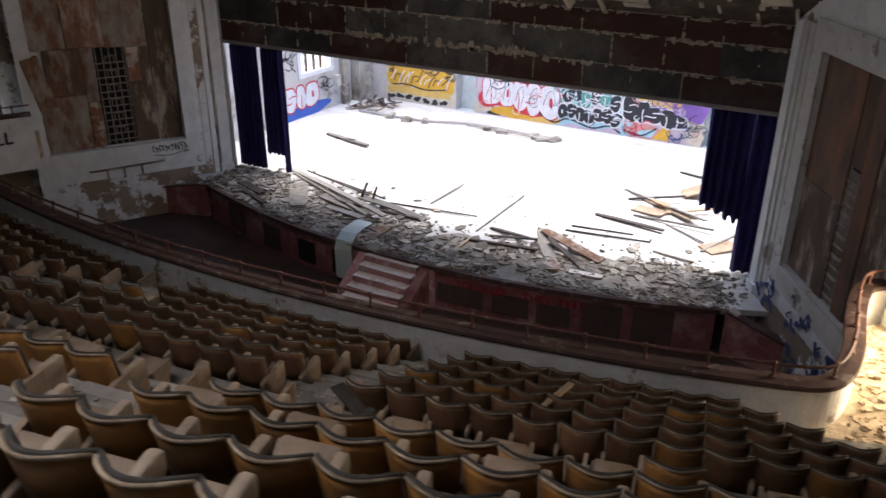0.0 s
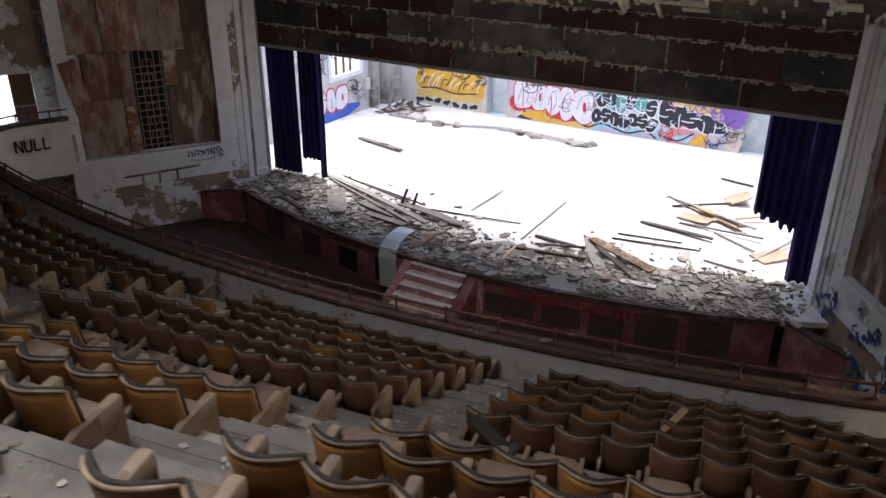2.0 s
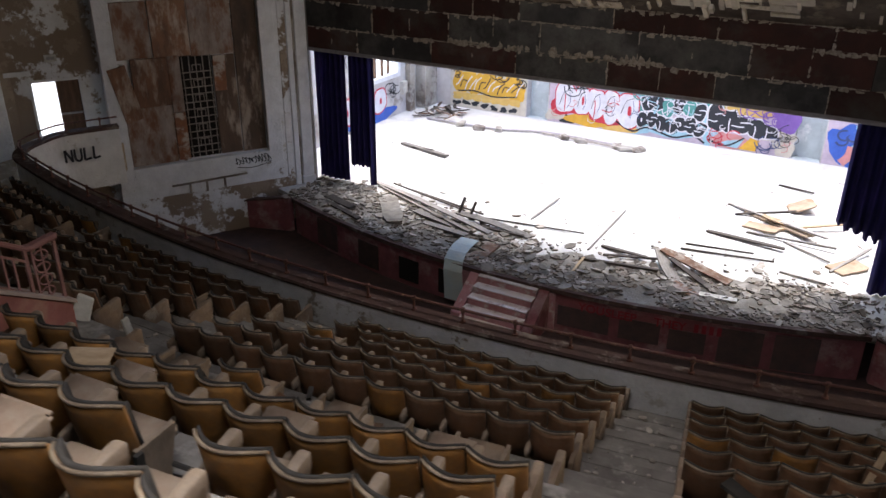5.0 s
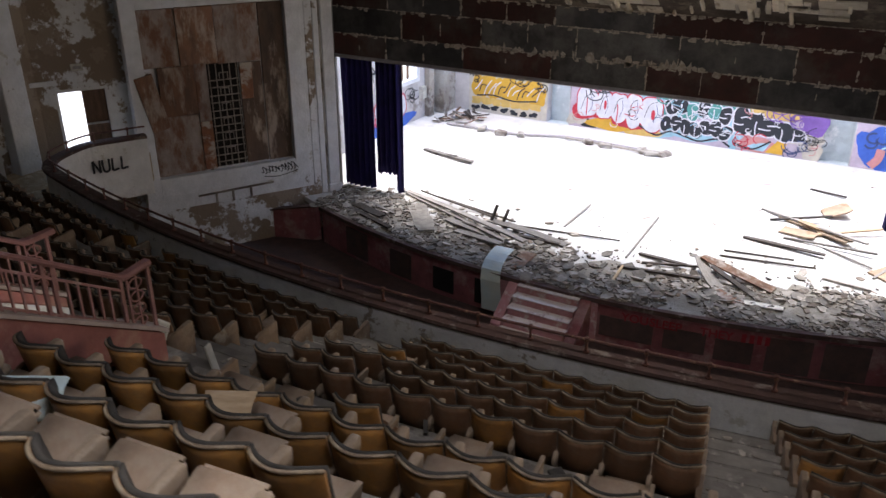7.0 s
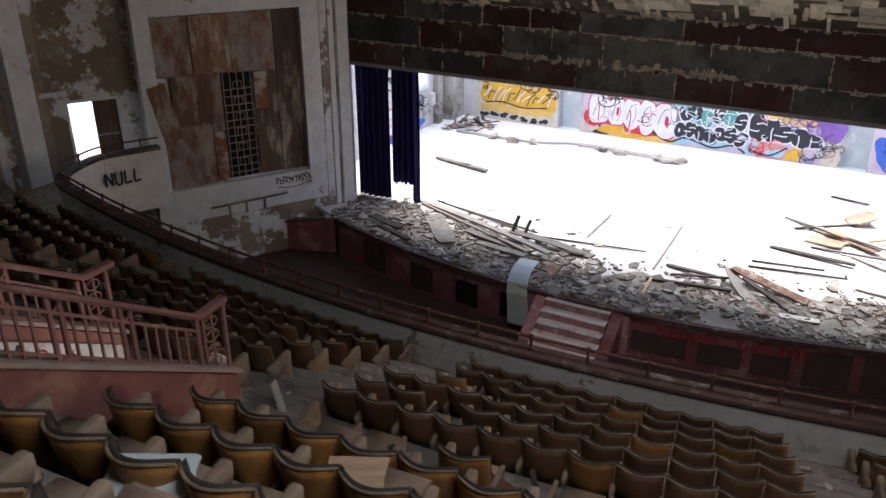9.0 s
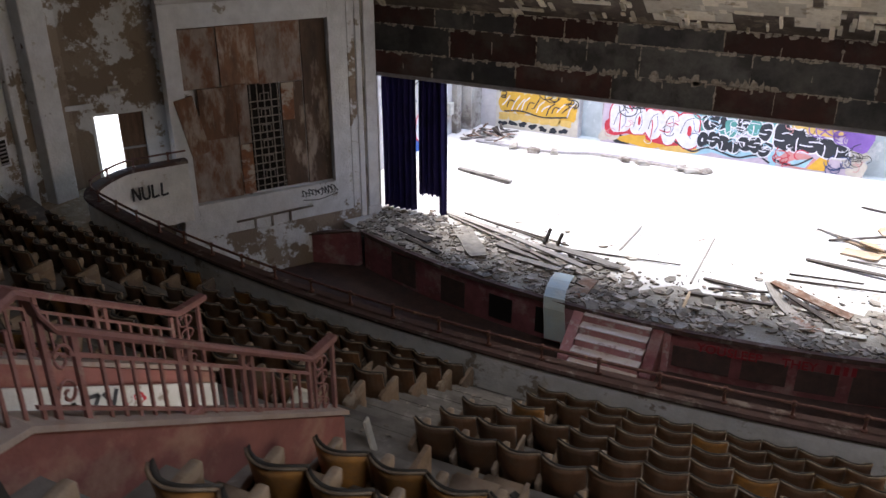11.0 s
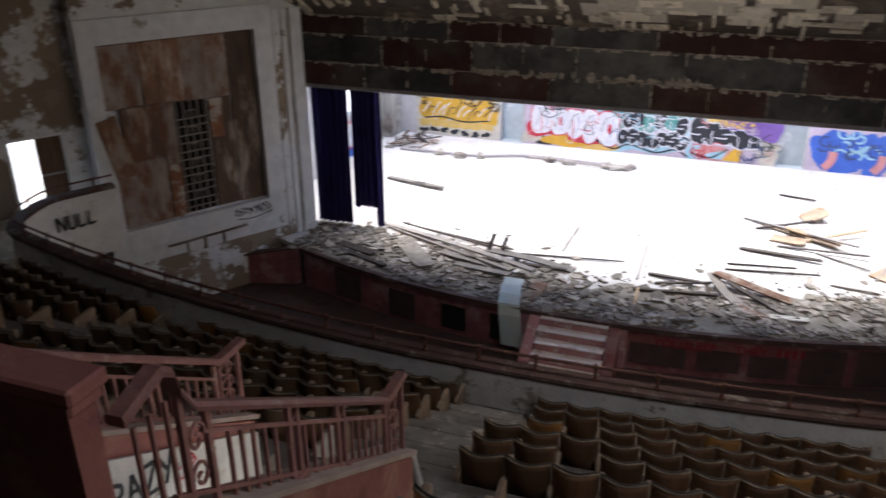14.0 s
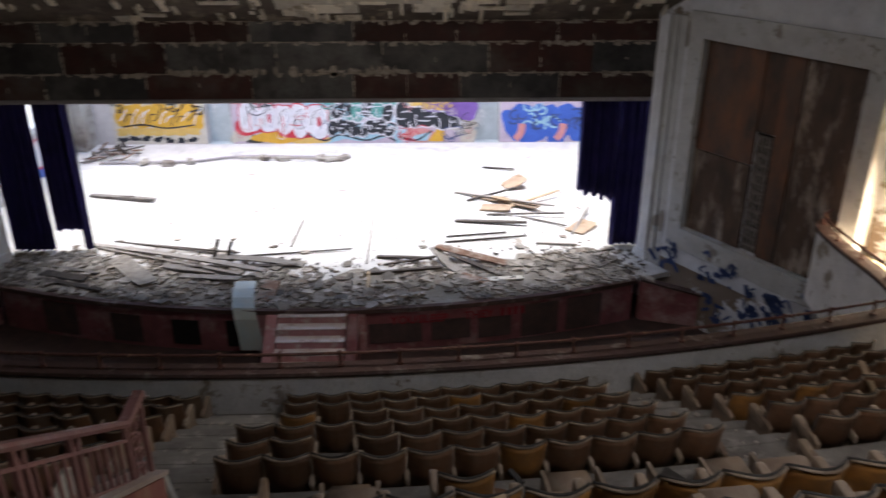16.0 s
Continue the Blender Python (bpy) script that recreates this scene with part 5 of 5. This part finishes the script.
def letter_strokes(mu_, text, x, z, h, w, gap, mt, d, sw):
    G = {"N": [[(0, 0), (0, 1)], [(0, 1), (1, 0)], [(1, 0), (1, 1)]], "U": [[(0, 1), (0.05, 0.2), (0.5, 0), (0.95, 0.2), (1, 1)]], "L": [[(0.1, 1), (0, 0)], [(0, 0), (1, 0.08)]],
         "C": [[(1, 0.85), (0.4, 1), (0, 0.5), (0.4, 0), (1, 0.2)]], "R": [[(0, 0), (0, 1)], [(0, 1), (0.9, 0.85), (0.8, 0.5), (0, 0.5)], [(0.3, 0.5), (1, 0)]], "A": [[(0, 0), (0.5, 1)], [(0.5, 1), (1, 0)], [(0.2, 0.4), (0.8, 0.4)]],
         "Z": [[(0, 1), (1, 1)], [(1, 1), (0, 0)], [(0, 0), (1, 0)]], "Y": [[(0, 1), (0.5, 0.5)], [(1, 1), (0.3, 0)]]}
    for ch in text:
        for s_ in G[ch]:
            mu_.stroke([(x + a * w, z + b * h) for a, b in s_], sw, mt, d)
        x += w + gap


def face_matrix(p, q, out):
    """u along p to q, v up, w outwards."""
    u = (q - p).normalized()
    n = Vector((u.y, -u.x, 0)) * out
    return Matrix(((u.x, 0, n.x, p.x), (u.y, 0, n.y, p.y), (0, 1, 0, 0), (0, 0, 0, 1)))


pa = Vector((-21.86, 12.95, 0))
pb = Vector((-21.33, 14.2, 0))
mu = Mural(parapet, face_matrix(pa, pb, 1), 2)
letter_strokes(mu, "NULL", 0.02, 2.08, 0.34, 0.17, 0.07, P_BLACK, 0.26, 0.06)
mu.done("black sprayed letters")
mu = Mural(bpy.data.objects["wall_exit_lining"], Matrix(((0, 0, 1, -10.675), (1, 0, 0, 0), (-0.26, 1, 0, 0), (0, 0, 0, 1))), 5)
letter_strokes(mu, "CRAZY", 2.56, 6.38, 0.22, 0.12, 0.035, P_BLACK, 0.006, 0.035)
mu.curl(3.45, 6.42, 0.07, 5, 0.014, P_RED, 0.006)
mu.done("black sprayed letters")

# red words along the stage front
def sprayed_text(txt, size, mt, poses, parent):
    cu = bpy.data.curves.new("sprayed_words", "FONT")
    cu.body, cu.size, cu.extrude, cu.offset = txt, size, 0.002, 0.006
    tmp = new("tmp_words", cu)
    me_ = bpy.data.meshes.new_from_object(tmp.evaluated_get(bpy.context.evaluated_depsgraph_get()))
    bpy.data.objects.remove(tmp)
    me_.materials.clear()
    me_.materials.append(mt)
    o = new("sprayed_words", me_)
    o.parent = parent
    o.matrix_world = poses
    return o


for txt, a in (("YOU", 4.7), ("SLEEP", 6.35), ("THEY", 9.2)):
    p = polar(a, 22.955, -0.42)
    sprayed_text(txt, 0.3, P_TAGRED, Matrix.Translation(p) @ Matrix.Rotation(radians(a + 0.8), 4, "Z") @ Matrix.Rotation(radians(90), 4, "X"), wall_stage_front)
for k in range(4):
    bm = bmesh.new()
    p = polar(11.6 + 0.42 * k, 22.96, -0.42)
    box(bm, -0.05, 0.05, -0.004, 0.0, 0.0, 0.22, Matrix.Translation(p) @ Matrix.Rotation(radians(11.6), 4, "Z"))
    part("bar", bm, P_TAGRED, wall_stage_front)

# ------------------------------------------------ debris on the stage
rnd = random.Random(77)


def plank(p, q, w, h, mt, label, name="plank", cat="plank", group="", warp=0.0):
    """Rough board from p to q with split ends and a slight warp."""
    p, q = Vector(p), Vector(q)
    d = q - p
    L = d.length
    u = d.normalized()
    s = u.cross(Vector((0, 0, 1))).normalized()
    n = s.cross(u).normalized()
    m = Matrix(((u.x, s.x, n.x, p.x), (u.y, s.y, n.y, p.y), (u.z, s.z, n.z, p.z), (0, 0, 0, 1)))
    b = bmesh.new()
    rings = []
    for k in range(7):
        t = k / 6
        ww = w * (1 + rnd.uniform(-0.05, 0.05)) * (0.75 if k in (0, 6) and rnd.random() < 0.5 else 1)
        off = warp * math.sin(math.pi * t) + h / 2
        x = L * t + (rnd.uniform(-0.05, 0.05) if k in (0, 6) else 0)
        rings.append([Vector((x, -ww / 2, off - h / 2)), Vector((x + rnd.uniform(-0.03, 0.03) * (k in (0, 6)), ww / 2, off - h / 2)), Vector((x, ww / 2, off + h / 2)), Vector((x, -ww / 2, off + h / 2))])
    loft(b, rings, close=True)
    ob = thing(name, b, mt, label, cat, group)
    ob.matrix_world = m
    return ob


GRP = "fallen stage timber"
T = lambda p, q, *a, **k: plank((p[0], p[1], min(p[2], q[2], 0.012) if min(p[2], q[2]) > 0.012 else p[2]) if p[2] <= q[2] else p, q if p[2] <= q[2] else (q[0], q[1], min(q[2], 0.012)), *a, group=GRP, **k)
T((-16.95, 20.55, 0.05), (-11.65, 18.3, 0.22), 0.2, 0.05, M_WOODG, "long grey weathered plank lying on stage rubble", warp=0.05)
T((-16.6, 20.3, 0.02), (-12.3, 18.35, 0.1), 0.14, 0.06, M_WOODG, "long grey weathered plank lying on stage rubble")
T((-16.2, 20.5, 0.12), (-13.0, 19.8, 0.1), 0.05, 0.04, M_WOODD, "thin dark batten on the stage floor")
T((-15.6, 20.55, 0.02), (-12.6, 19.75, 0.08), 0.06, 0.04, M_WOODD, "thin dark batten on the stage floor")
T((-13.3, 19.35, 0.15), (-10.75, 19.05, 0.12), 0.3, 0.04, M_WOODG, "broad grey board propped on rubble", warp=0.06)
T((-13.2, 19.0, 0.05), (-10.95, 18.95, 0.05), 0.12, 0.06, M_WOODD, "dark timber under a broad grey board")
T((-14.4, 18.9, 0.1), (-12.4, 18.55, 0.08), 0.26, 0.04, M_WOODG, "broken grey board on the stage rubble")
T((-13.9, 18.5, 0.06), (-12.2, 18.0, 0.16), 0.22, 0.03, M_WOODG, "broken grey board on the stage rubble")
T((-14.9, 19.2, 0.05), (-13.4, 18.8, 0.1), 0.1, 0.05, M_WOODD, "short dark timber on the stage rubble")
T((-15.9, 19.65, 0.06), (-14.5, 17.9, 0.1), 0.56, 0.035, M_RUBBLE, "pale board lying near the stage edge", name="board", cat="board")
T((-18.0, 18.6, 0.05), (-15.6, 17.65, 0.05), 0.16, 0.05, M_WOODD, "dark plank along the stage edge")
T((-18.2, 19.0, 0.05), (-16.2, 18.2, 0.08), 0.3, 0.04, M_WOODD, "dark broken board along the stage edge")
T((-17.6, 19.2, 0.03), (-16.0, 18.6, 0.05), 0.12, 0.04, M_WOODG, "grey plank near the stage edge")
T((-13.2, 19.3, 0.05), (-13.05, 19.5, 0.6), 0.1, 0.05, M_WOODD, "splintered stub of timber standing up")
T((-12.85, 19.4, 0.05), (-12.7, 19.5, 0.5), 0.12, 0.06, M_WOODD, "splintered stub of timber standing up")
T((-12.4, 19.7, 0.02), (-9.6, 20.05, 0.04), 0.05, 0.03, M_WOODD, "thin dark rod on the stage floor")
T((-11.3, 20.3, 0.02), (-11.2, 22.2, 0.06), 0.06, 0.03, M_WOODG, "thin grey batten on the stage floor")
T((-9.1, 19.1, 0.02), (-9.12, 22.4, 0.03), 0.05, 0.03, M_WOODG, "thin grey batten on the stage floor")
T((-11.45, 17.0, 0.02), (-11.4, 18.0, 0.05), 0.42, 0.04, M_PLY, "brown board beside the stage steps", name="board", cat="board")
# centre boards
T((-7.25, 19.55, 0.32), (-5.35, 19.05, 0.1), 0.34, 0.04, M_PLY, "stained brown board leaning on rubble", name="board", cat="board")
T((-7.3, 19.5, 0.3), (-6.3, 18.15, 0.05), 0.3, 0.04, M_WOODG, "curled grey board leaning on rubble", name="board", cat="board", warp=-0.12)
T((-6.9, 19.2, 0.25), (-5.75, 18.55, 0.06), 0.16, 0.04, M_WOODD, "dark timber under a leaning board")
T((-9.1, 18.5, 0.04), (-7.1, 18.72, 0.06), 0.1, 0.06, M_WOODD, "dark beam on the stage rubble")
T((-8.85, 19.55, 0.04), (-7.5, 19.25, 0.1), 0.12, 0.05, M_WOODD, "dark beam on the stage rubble")
T((-8.6, 19.05, 0.04), (-7.2, 19.35, 0.1), 0.08, 0.05, M_WOODD, "dark beam on the stage rubble")
T((-8.95, 17.3, 0.02), (-9.0, 18.6, 0.05), 0.07, 0.03, M_WOODL, "pale batten by the stage edge")
T((-6.05, 18.1, 0.05), (-5.0, 18.15, 0.05), 0.2, 0.03, M_PAPER, "white panel scrap on the stage rubble", name="panel_scrap", cat="scrap")
T((-6.65, 18.4, 0.02), (-5.9, 17.9, 0.04), 0.3, 0.03, M_PLYG, "pale panel scrap on the stage rubble", name="panel_scrap", cat="scrap")
# boards by the torn curtain
for a, b, w, mt in (((-6.55, 24.6, 0.1), (-3.55, 22.65, 0.25), 0.14, M_WOODG), ((-6.7, 22.1, 0.03), (-4.55, 21.75, 0.08), 0.16, M_WOODD), ((-7.0, 20.5, 0.02), (-4.6, 20.85, 0.04), 0.05, M_WOODD), ((-6.9, 20.9, 0.02), (-5.2, 21.1, 0.04), 0.04, M_WOODD),
                    ((-5.5, 27.15, 0.02), (-4.4, 26.8, 0.05), 0.08, M_WOODD), ((-5.9, 24.2, 0.05), (-4.0, 22.9, 0.1), 0.3, M_ORANGEPLY), ((-5.4, 23.6, 0.2), (-3.9, 23.3, 0.12), 0.25, M_WOODL), ((-4.9, 25.0, 0.1), (-4.2, 25.3, 0.3), 0.7, M_ORANGEPLY),
                    ((-6.2, 23.8, 0.15), (-4.6, 24.4, 0.22), 0.1, M_WOODD), ((-5.6, 22.6, 0.03), (-3.3, 22.4, 0.12), 0.08, M_WOODG), ((-5.2, 23.0, 0.12), (-3.2, 24.2, 0.2), 0.12, M_WOODL), ((-5.8, 23.2, 0.02), (-4.9, 23.0, 0.05), 0.5, M_ORANGEPLY),
                    ((-3.25, 21.1, 0.02), (-2.6, 21.9, 0.05), 0.6, M_ORANGEPLY), ((-3.3, 21.0, 0.1), (-2.5, 22.8, 0.15), 0.08, M_WOODG), ((-4.6, 22.4, 0.02), (-3.4, 21.6, 0.04), 0.06, M_WOODG), ((-3.2, 19.6, 0.02), (-2.9, 18.7, 0.06), 0.14, M_WOODG), ((-4.4, 20.4, 0.02), (-3.3, 20.2, 0.04), 0.08, M_WOODG)):
    T(a, b, w, 0.045, mt, "splintered board in the heap by the torn curtain")
# far pipe and scraps
T((-18.45, 24.5, 0.02), (-16.2, 23.95, 0.05), 0.2, 0.08, M_WOODG, "grey beam alone on the bright stage floor")
T((-17.9, 24.3, 0.1), (-16.9, 24.15, 0.1), 0.12, 0.05, M_WOODD, "dark offcut resting on a grey beam")
bm = bmesh.new()
tube(bm, spline([(-19.4, 27.9, 0.06), (-17.8, 27.85, 0.08), (-16.1, 27.95, 0.07), (-14.2, 28.5, 0.08), (-10.5, 28.25, 0.08)], 5), 0.05, 7)
thing("pipe", bm, M_BAR, "long bent grey pipe lying across the back of the stage", "pipe")
bm = bmesh.new()
tube(bm, [(-14.4, 28.3, 0.1), (-10.6, 28.0, 0.1)], 0.04, 6)
thing("pipe", bm, M_IRON, "dark iron pipe lying across the back of the stage", "pipe")
for x, y in ((-17.75, 27.85), (-16.9, 27.7), (-16.1, 27.9), (-13.5, 28.3), (-12.8, 28.2), (-11.4, 28.2), (-11.0, 28.1), (-10.6, 28.25)):
    bm = bmesh.new()
    box(bm, -0.22, 0.22, -0.14, 0.14, 0, 0.16, Matrix.Translation((x, y, 0.0)) @ Matrix.Rotation(rnd.uniform(0, 3), 4, "Z"))
    for v in bm.verts:
        v.co += Vector((rnd.uniform(-0.08, 0.08), rnd.uniform(-0.08, 0.08), rnd.uniform(-0.02, 0.04) if v.co.z > 0.1 else 0))
    bevel(bm, 0.02)
    thing("rubble_lump", bm, M_BARE, "grey lump of broken masonry beside the pipe", "rubble", "masonry lumps")
for k in range(30):
    x, y = rnd.uniform(-20.2, -18.6), rnd.uniform(28.0, 30.0)
    T((x, y, 0.02 + 0.01 * k), (x + rnd.uniform(-0.7, 0.9), y + rnd.uniform(-0.5, 0.3), 0.05 + 0.01 * k), 0.12, 0.03, rnd.choice((M_WOODD, M_PLY, M_WOODG)), "broken timber heaped in the stage corner")
# seam in the stage floor
bm = bmesh.new()
box(bm, -17.0, -2.5, 26.27, 26.3, 0.0, 0.004)
box(bm, -11.1, -11.06, 20.5, 24.0, 0.0, 0.004)
part("floor_seam", bm, M_BARE, floor_stage)


def chips(name, spots, mt, label, cat, size=(0.05, 0.3), thick=(0.008, 0.04), tilt=0.2, seed=1, wide=(0.4, 1.0)):
    """Scatter of flat broken scraps, one sheet of stuff."""
    r_ = random.Random(seed)
    V, F = [], []
    for x, y, z, sc in spots:
        s = (size[0] + (size[1] - size[0]) * r_.random() ** 2.2) * sc
        n = r_.choice((4, 5, 5, 6))
        a0 = r_.uniform(0, 6.3)
        h = r_.uniform(*thick)
        m = Matrix.Translation((x, y, z)) @ Euler((r_.gauss(0, tilt), r_.gauss(0, tilt), r_.uniform(0, 6.3))).to_matrix().to_4x4()
        asp = r_.uniform(*wide)
        k = len(V)
        ring = [(s * 0.5 * math.cos(a0 + 6.283 * i / n) * r_.uniform(0.75, 1.1), s * 0.5 * asp * math.sin(a0 + 6.283 * i / n) * r_.uniform(0.75, 1.1)) for i in range(n)]
        V += [m @ Vector((u, v, 0)) for u, v in ring] + [m @ Vector((u, v, h)) for u, v in ring]
        F += [list(range(k + n - 1, k - 1, -1)), list(range(k + n, k + 2 * n))] + [[k + i, k + (i + 1) % n, k + n + (i + 1) % n, k + n + i] for i in range(n)]
    me_ = bpy.data.meshes.new(name)
    me_.from_pydata([tuple(v) for v in V], [], F)
    me_.materials.append(mt)
    me_.update()
    return tagged(new(name, me_), label, cat, kind="stuff")


M_SPLINT = mat("brown_grey_splinters", (0.2, 0.165, 0.135), (0.12, 0.095, 0.078), 5, vary=0.6, island=True)
# trodden dirt along the stage edge, its colour darkened for the proscenium's shade
bm = bmesh.new()
angs = np.linspace(-20.9, 20.9, 90)
inner = [20.9 + 0.7 * noise.noise(Vector((a * 0.35, 1.7, 0))) + 0.35 * noise.noise(Vector((a * 1.3, 5.0, 0))) for a in angs]
prism(bm, [tuple(polar(a, 22.83).xy) for a in angs] + [tuple(polar(a, r).xy) for a, r in list(zip(angs, inner))[::-1]], 0.0005, 0.006)
tagged(thing("dirt_layer", bm, M_SHADED_DIRT, "grey trodden plaster dirt along the stage edge", "dirt"), kind="stuff")
rr = random.Random(31)
spots, dark, pale = [], [], []
for k in range(5200):
    a = rr.uniform(-20.5, 20.5)
    r = 22.8 - abs(rr.gauss(0, 1.15))
    p = polar(a, r)
    if p.y > 21.5 or p.x < -18.9 or p.x > -1.6:
        continue
    if (0.2 < a < 3.5 and rr.random() < 0.5) or noise.noise(Vector((p.x * 0.9, p.y * 0.9, 2.0))) < rr.uniform(-0.5, 0.15):
        continue
    (dark if rr.random() < 0.5 else spots).append((p.x, p.y, rr.uniform(0.002, 0.03), 1.0))
for k in range(900):
    x, y = rr.choice((rr.uniform(-3.9, -1.75), rr.uniform(-18.7, -16.8), rr.uniform(-18.6, -14))), rr.uniform(18.0, 20.0)
    (dark if rr.random() < 0.5 else spots).append((x, y, rr.uniform(0.002, 0.05), 0.9))
for k in range(420):
    x, y = rr.uniform(-19.5, -1.5), rr.uniform(19.5, 29.5)
    if rr.random() < 0.75 and not (x > -7 and y < 25) and not (y < 22):
        continue
    pale.append((x, y, 0.004, 0.5))
thin = []
for k in range(150):
    x, y = rr.choice((rr.uniform(-8.5, -2.6), rr.uniform(-18, -2.6), rr.uniform(-17, -10))), rr.triangular(18.6, 29.5, 20.5)
    thin.append((x, y, 0.003, rr.choice((0.4, 0.6, 1.0))))
chips("splinters", thin, M_PLYG, "thin grey splinters scattered over the bright stage floor", "splinters", (0.05, 0.6), (0.004, 0.015), 0.05, 12, (0.05, 0.2))
chips("plaster_rubble", spots, M_RUBBLE, "broken plaster plates strewn over the stage front", "rubble", (0.03, 0.46), (0.01, 0.05), 0.18, 3)
chips("pale_crumbs", pale, M_STAGE, "pale crumbs of plaster on the stage floor", "rubble", (0.06, 0.3), (0.006, 0.02), 0.1, 9)
chips("dark_rubble", dark, M_SPLINT, "grey and brown splinters strewn over the stage front", "rubble", (0.04, 0.34), (0.01, 0.03), 0.2, 4)
spots = []
for k in range(900):
    m_ = rr.randint(-5, 6)
    a = rr.choice((rr.uniform(7.9, 9.4), rr.uniform(-0.6, 1.1) if m_ <= 0 else rr.uniform(7.9, 9.4), rr.uniform(1.5, 16)))
    r = row_r(m_) - rr.uniform(0.0, 0.6)
    p = row_at(a, r, tread_z(m_))
    spots.append((p.x, p.y, p.z + 0.003, rr.choice((0.5, 0.7, 1))))
chips("balcony_litter", spots, M_RUBBLE, "plaster crumbs and paper scraps on the balcony steps", "litter", (0.03, 0.16), (0.004, 0.02), 0.1, 5)
spots = [(rr.uniform(0.8, 2.5), rr.uniform(10.6, 14.6), tread_z(-5) + 0.016, 1.0) for k in range(600)]
chips("box_litter", spots, M_BOXFLOOR, "sandy plaster debris on the side box floor", "litter", (0.04, 0.2), (0.01, 0.05), 0.2, 6)
# box floors, sandy with debris
for side in (0, 1):
    bm = bmesh.new()
    edge = [(-21.5, 11.75), (-21.72, 12.3), (-21.85, 12.95), (-21.58, 13.65), (-21.3, 14.3)] if side == 0 else [(-21.2, 11.9), (-21.2, 13.6), (-21.15, 14.5)]
    prism(bm, [(-23.3, 9.6), (-20.5, 11.05), (-21.0, 11.42), *edge, (-21.9, 15.2), (-23.3, 13.0)], 1.35, tread_z(-5) + 0.012)
    flip(bm, side)
    thing("floor_box_" + ("west" if side == 0 else "east"), bm, M_BOXFLOOR, "side box floor under dry sandy debris", "floor", kind="structure")

# bent pale sheet over the stage edge
bm = bmesh.new()
prof_s = [(17.9, 0.12), (17.4, 0.17), (16.95, 0.15), (16.62, 0.05), (16.46, -0.16), (16.4, -0.5), (16.34, -0.93)]
loft(bm, [[Vector((x0, y, z)), Vector((x1, y, z)), Vector((x1, y + 0.012, z + 0.02)), Vector((x0, y + 0.012, z + 0.02))] for (y, z), x0, x1 in zip(prof_s, (-12.31, -12.25, -12.19, -12.12, -12.06, -12.0, -11.95), (-11.79, -11.73, -11.66, -11.58, -11.51, -11.45, -11.4))], close=True)
thing("bent_sheet", bm, M_PALEBLUE, "pale blue sheet bent down over the stage edge", "sheet", smooth=False)

# odd things on the balcony
def scrap(name, p, sx, sy, sz, mt, label, cat, rot):
    b = bmesh.new()
    box(b, -sx / 2, sx / 2, -sy / 2, sy / 2, 0, sz)
    for v in b.verts:
        v.co += Vector((rnd.uniform(-0.08, 0.08) * sx, rnd.uniform(-0.08, 0.08) * sy, 0))
    bevel(b, min(sx, sy, sz) * 0.2)
    ob = thing(name, b, mt, label, cat)
    ob.matrix_world = Matrix.Translation(p) @ Euler([radians(a) for a in rot]).to_matrix().to_4x4()
    return ob


scrap("pale_board", (-7.62, 1.98, 6.6), 0.44, 0.26, 0.025, M_PALEBLUE, "pale blue board lying across seat backs", "board", (28, -4, 22))
scrap("cardboard", (-7.13, 2.95, 6.12), 0.32, 0.18, 0.012, M_WOODL, "torn brown cardboard sheet caught on seat backs", "cardboard", (34, -6, 20))
# added white strip stands in for light on the end seat's back
scrap("white_board", (-9.52, 5.16, 3.94), 0.03, 0.1, 0.74, M_PAPER, "white splintered board leaning on the row's end", "board", (4, -10, 10))
scrap("white_board", (-10.62, 5.2, 4.3), 0.2, 0.05, 0.4, M_PAPER, "white torn board standing in the centre aisle", "board", (10, 25, 30))
scrap("loose_cushion", (-2.47, 4.62, 5.2), 0.2, 0.16, 0.12, M_PAPER, "white torn cushion on the broken seats", "cushion", (5, 10, 20))
scrap("loose_cushion", (-2.2, 4.66, 5.2), 0.18, 0.2, 0.1, M_PAPER, "white torn cushion on the broken seats", "cushion", (5, -10, 50))
scrap("loose_cushion", (-1.6, 4.85, 5.2), 0.32, 0.2, 0.08, M_PAPER, "white torn cushion on the broken seats", "cushion", (8, -6, 10))
plank((-2.3, 7.1, 3.75), (-2.08, 8.1, 3.82), 0.07, 0.03, M_WOODL, "pale splintered batten lying across seat backs", name="batten", cat="batten")
scrap("white_paper", (-3.3, 3.62, 5.75), 0.22, 0.16, 0.14, M_PAPER, "crumpled white paper on the aisle seat", "paper", (20, 15, 40))
# broken parts among the row without backs
for k in range(44):
    a = rnd.choice((rnd.uniform(1.8, 7.8), rnd.uniform(9.5, 15)))
    p = row_at(a, row_r(1) - rnd.uniform(0.0, 0.4), tread_z(1) + rnd.uniform(0.02, 0.3))
    plank(p, p + Vector((rnd.uniform(-0.5, 0.5), rnd.uniform(-0.25, 0.25), rnd.uniform(-0.05, 0.12))), rnd.choice((0.04, 0.07, 0.12)), 0.03, rnd.choice((M_BROWNV, M_PAD, M_PAD, M_STAND)), "broken seat part lying in the wrecked row", name="seat_fragment", cat="seat part", group="wrecked row")
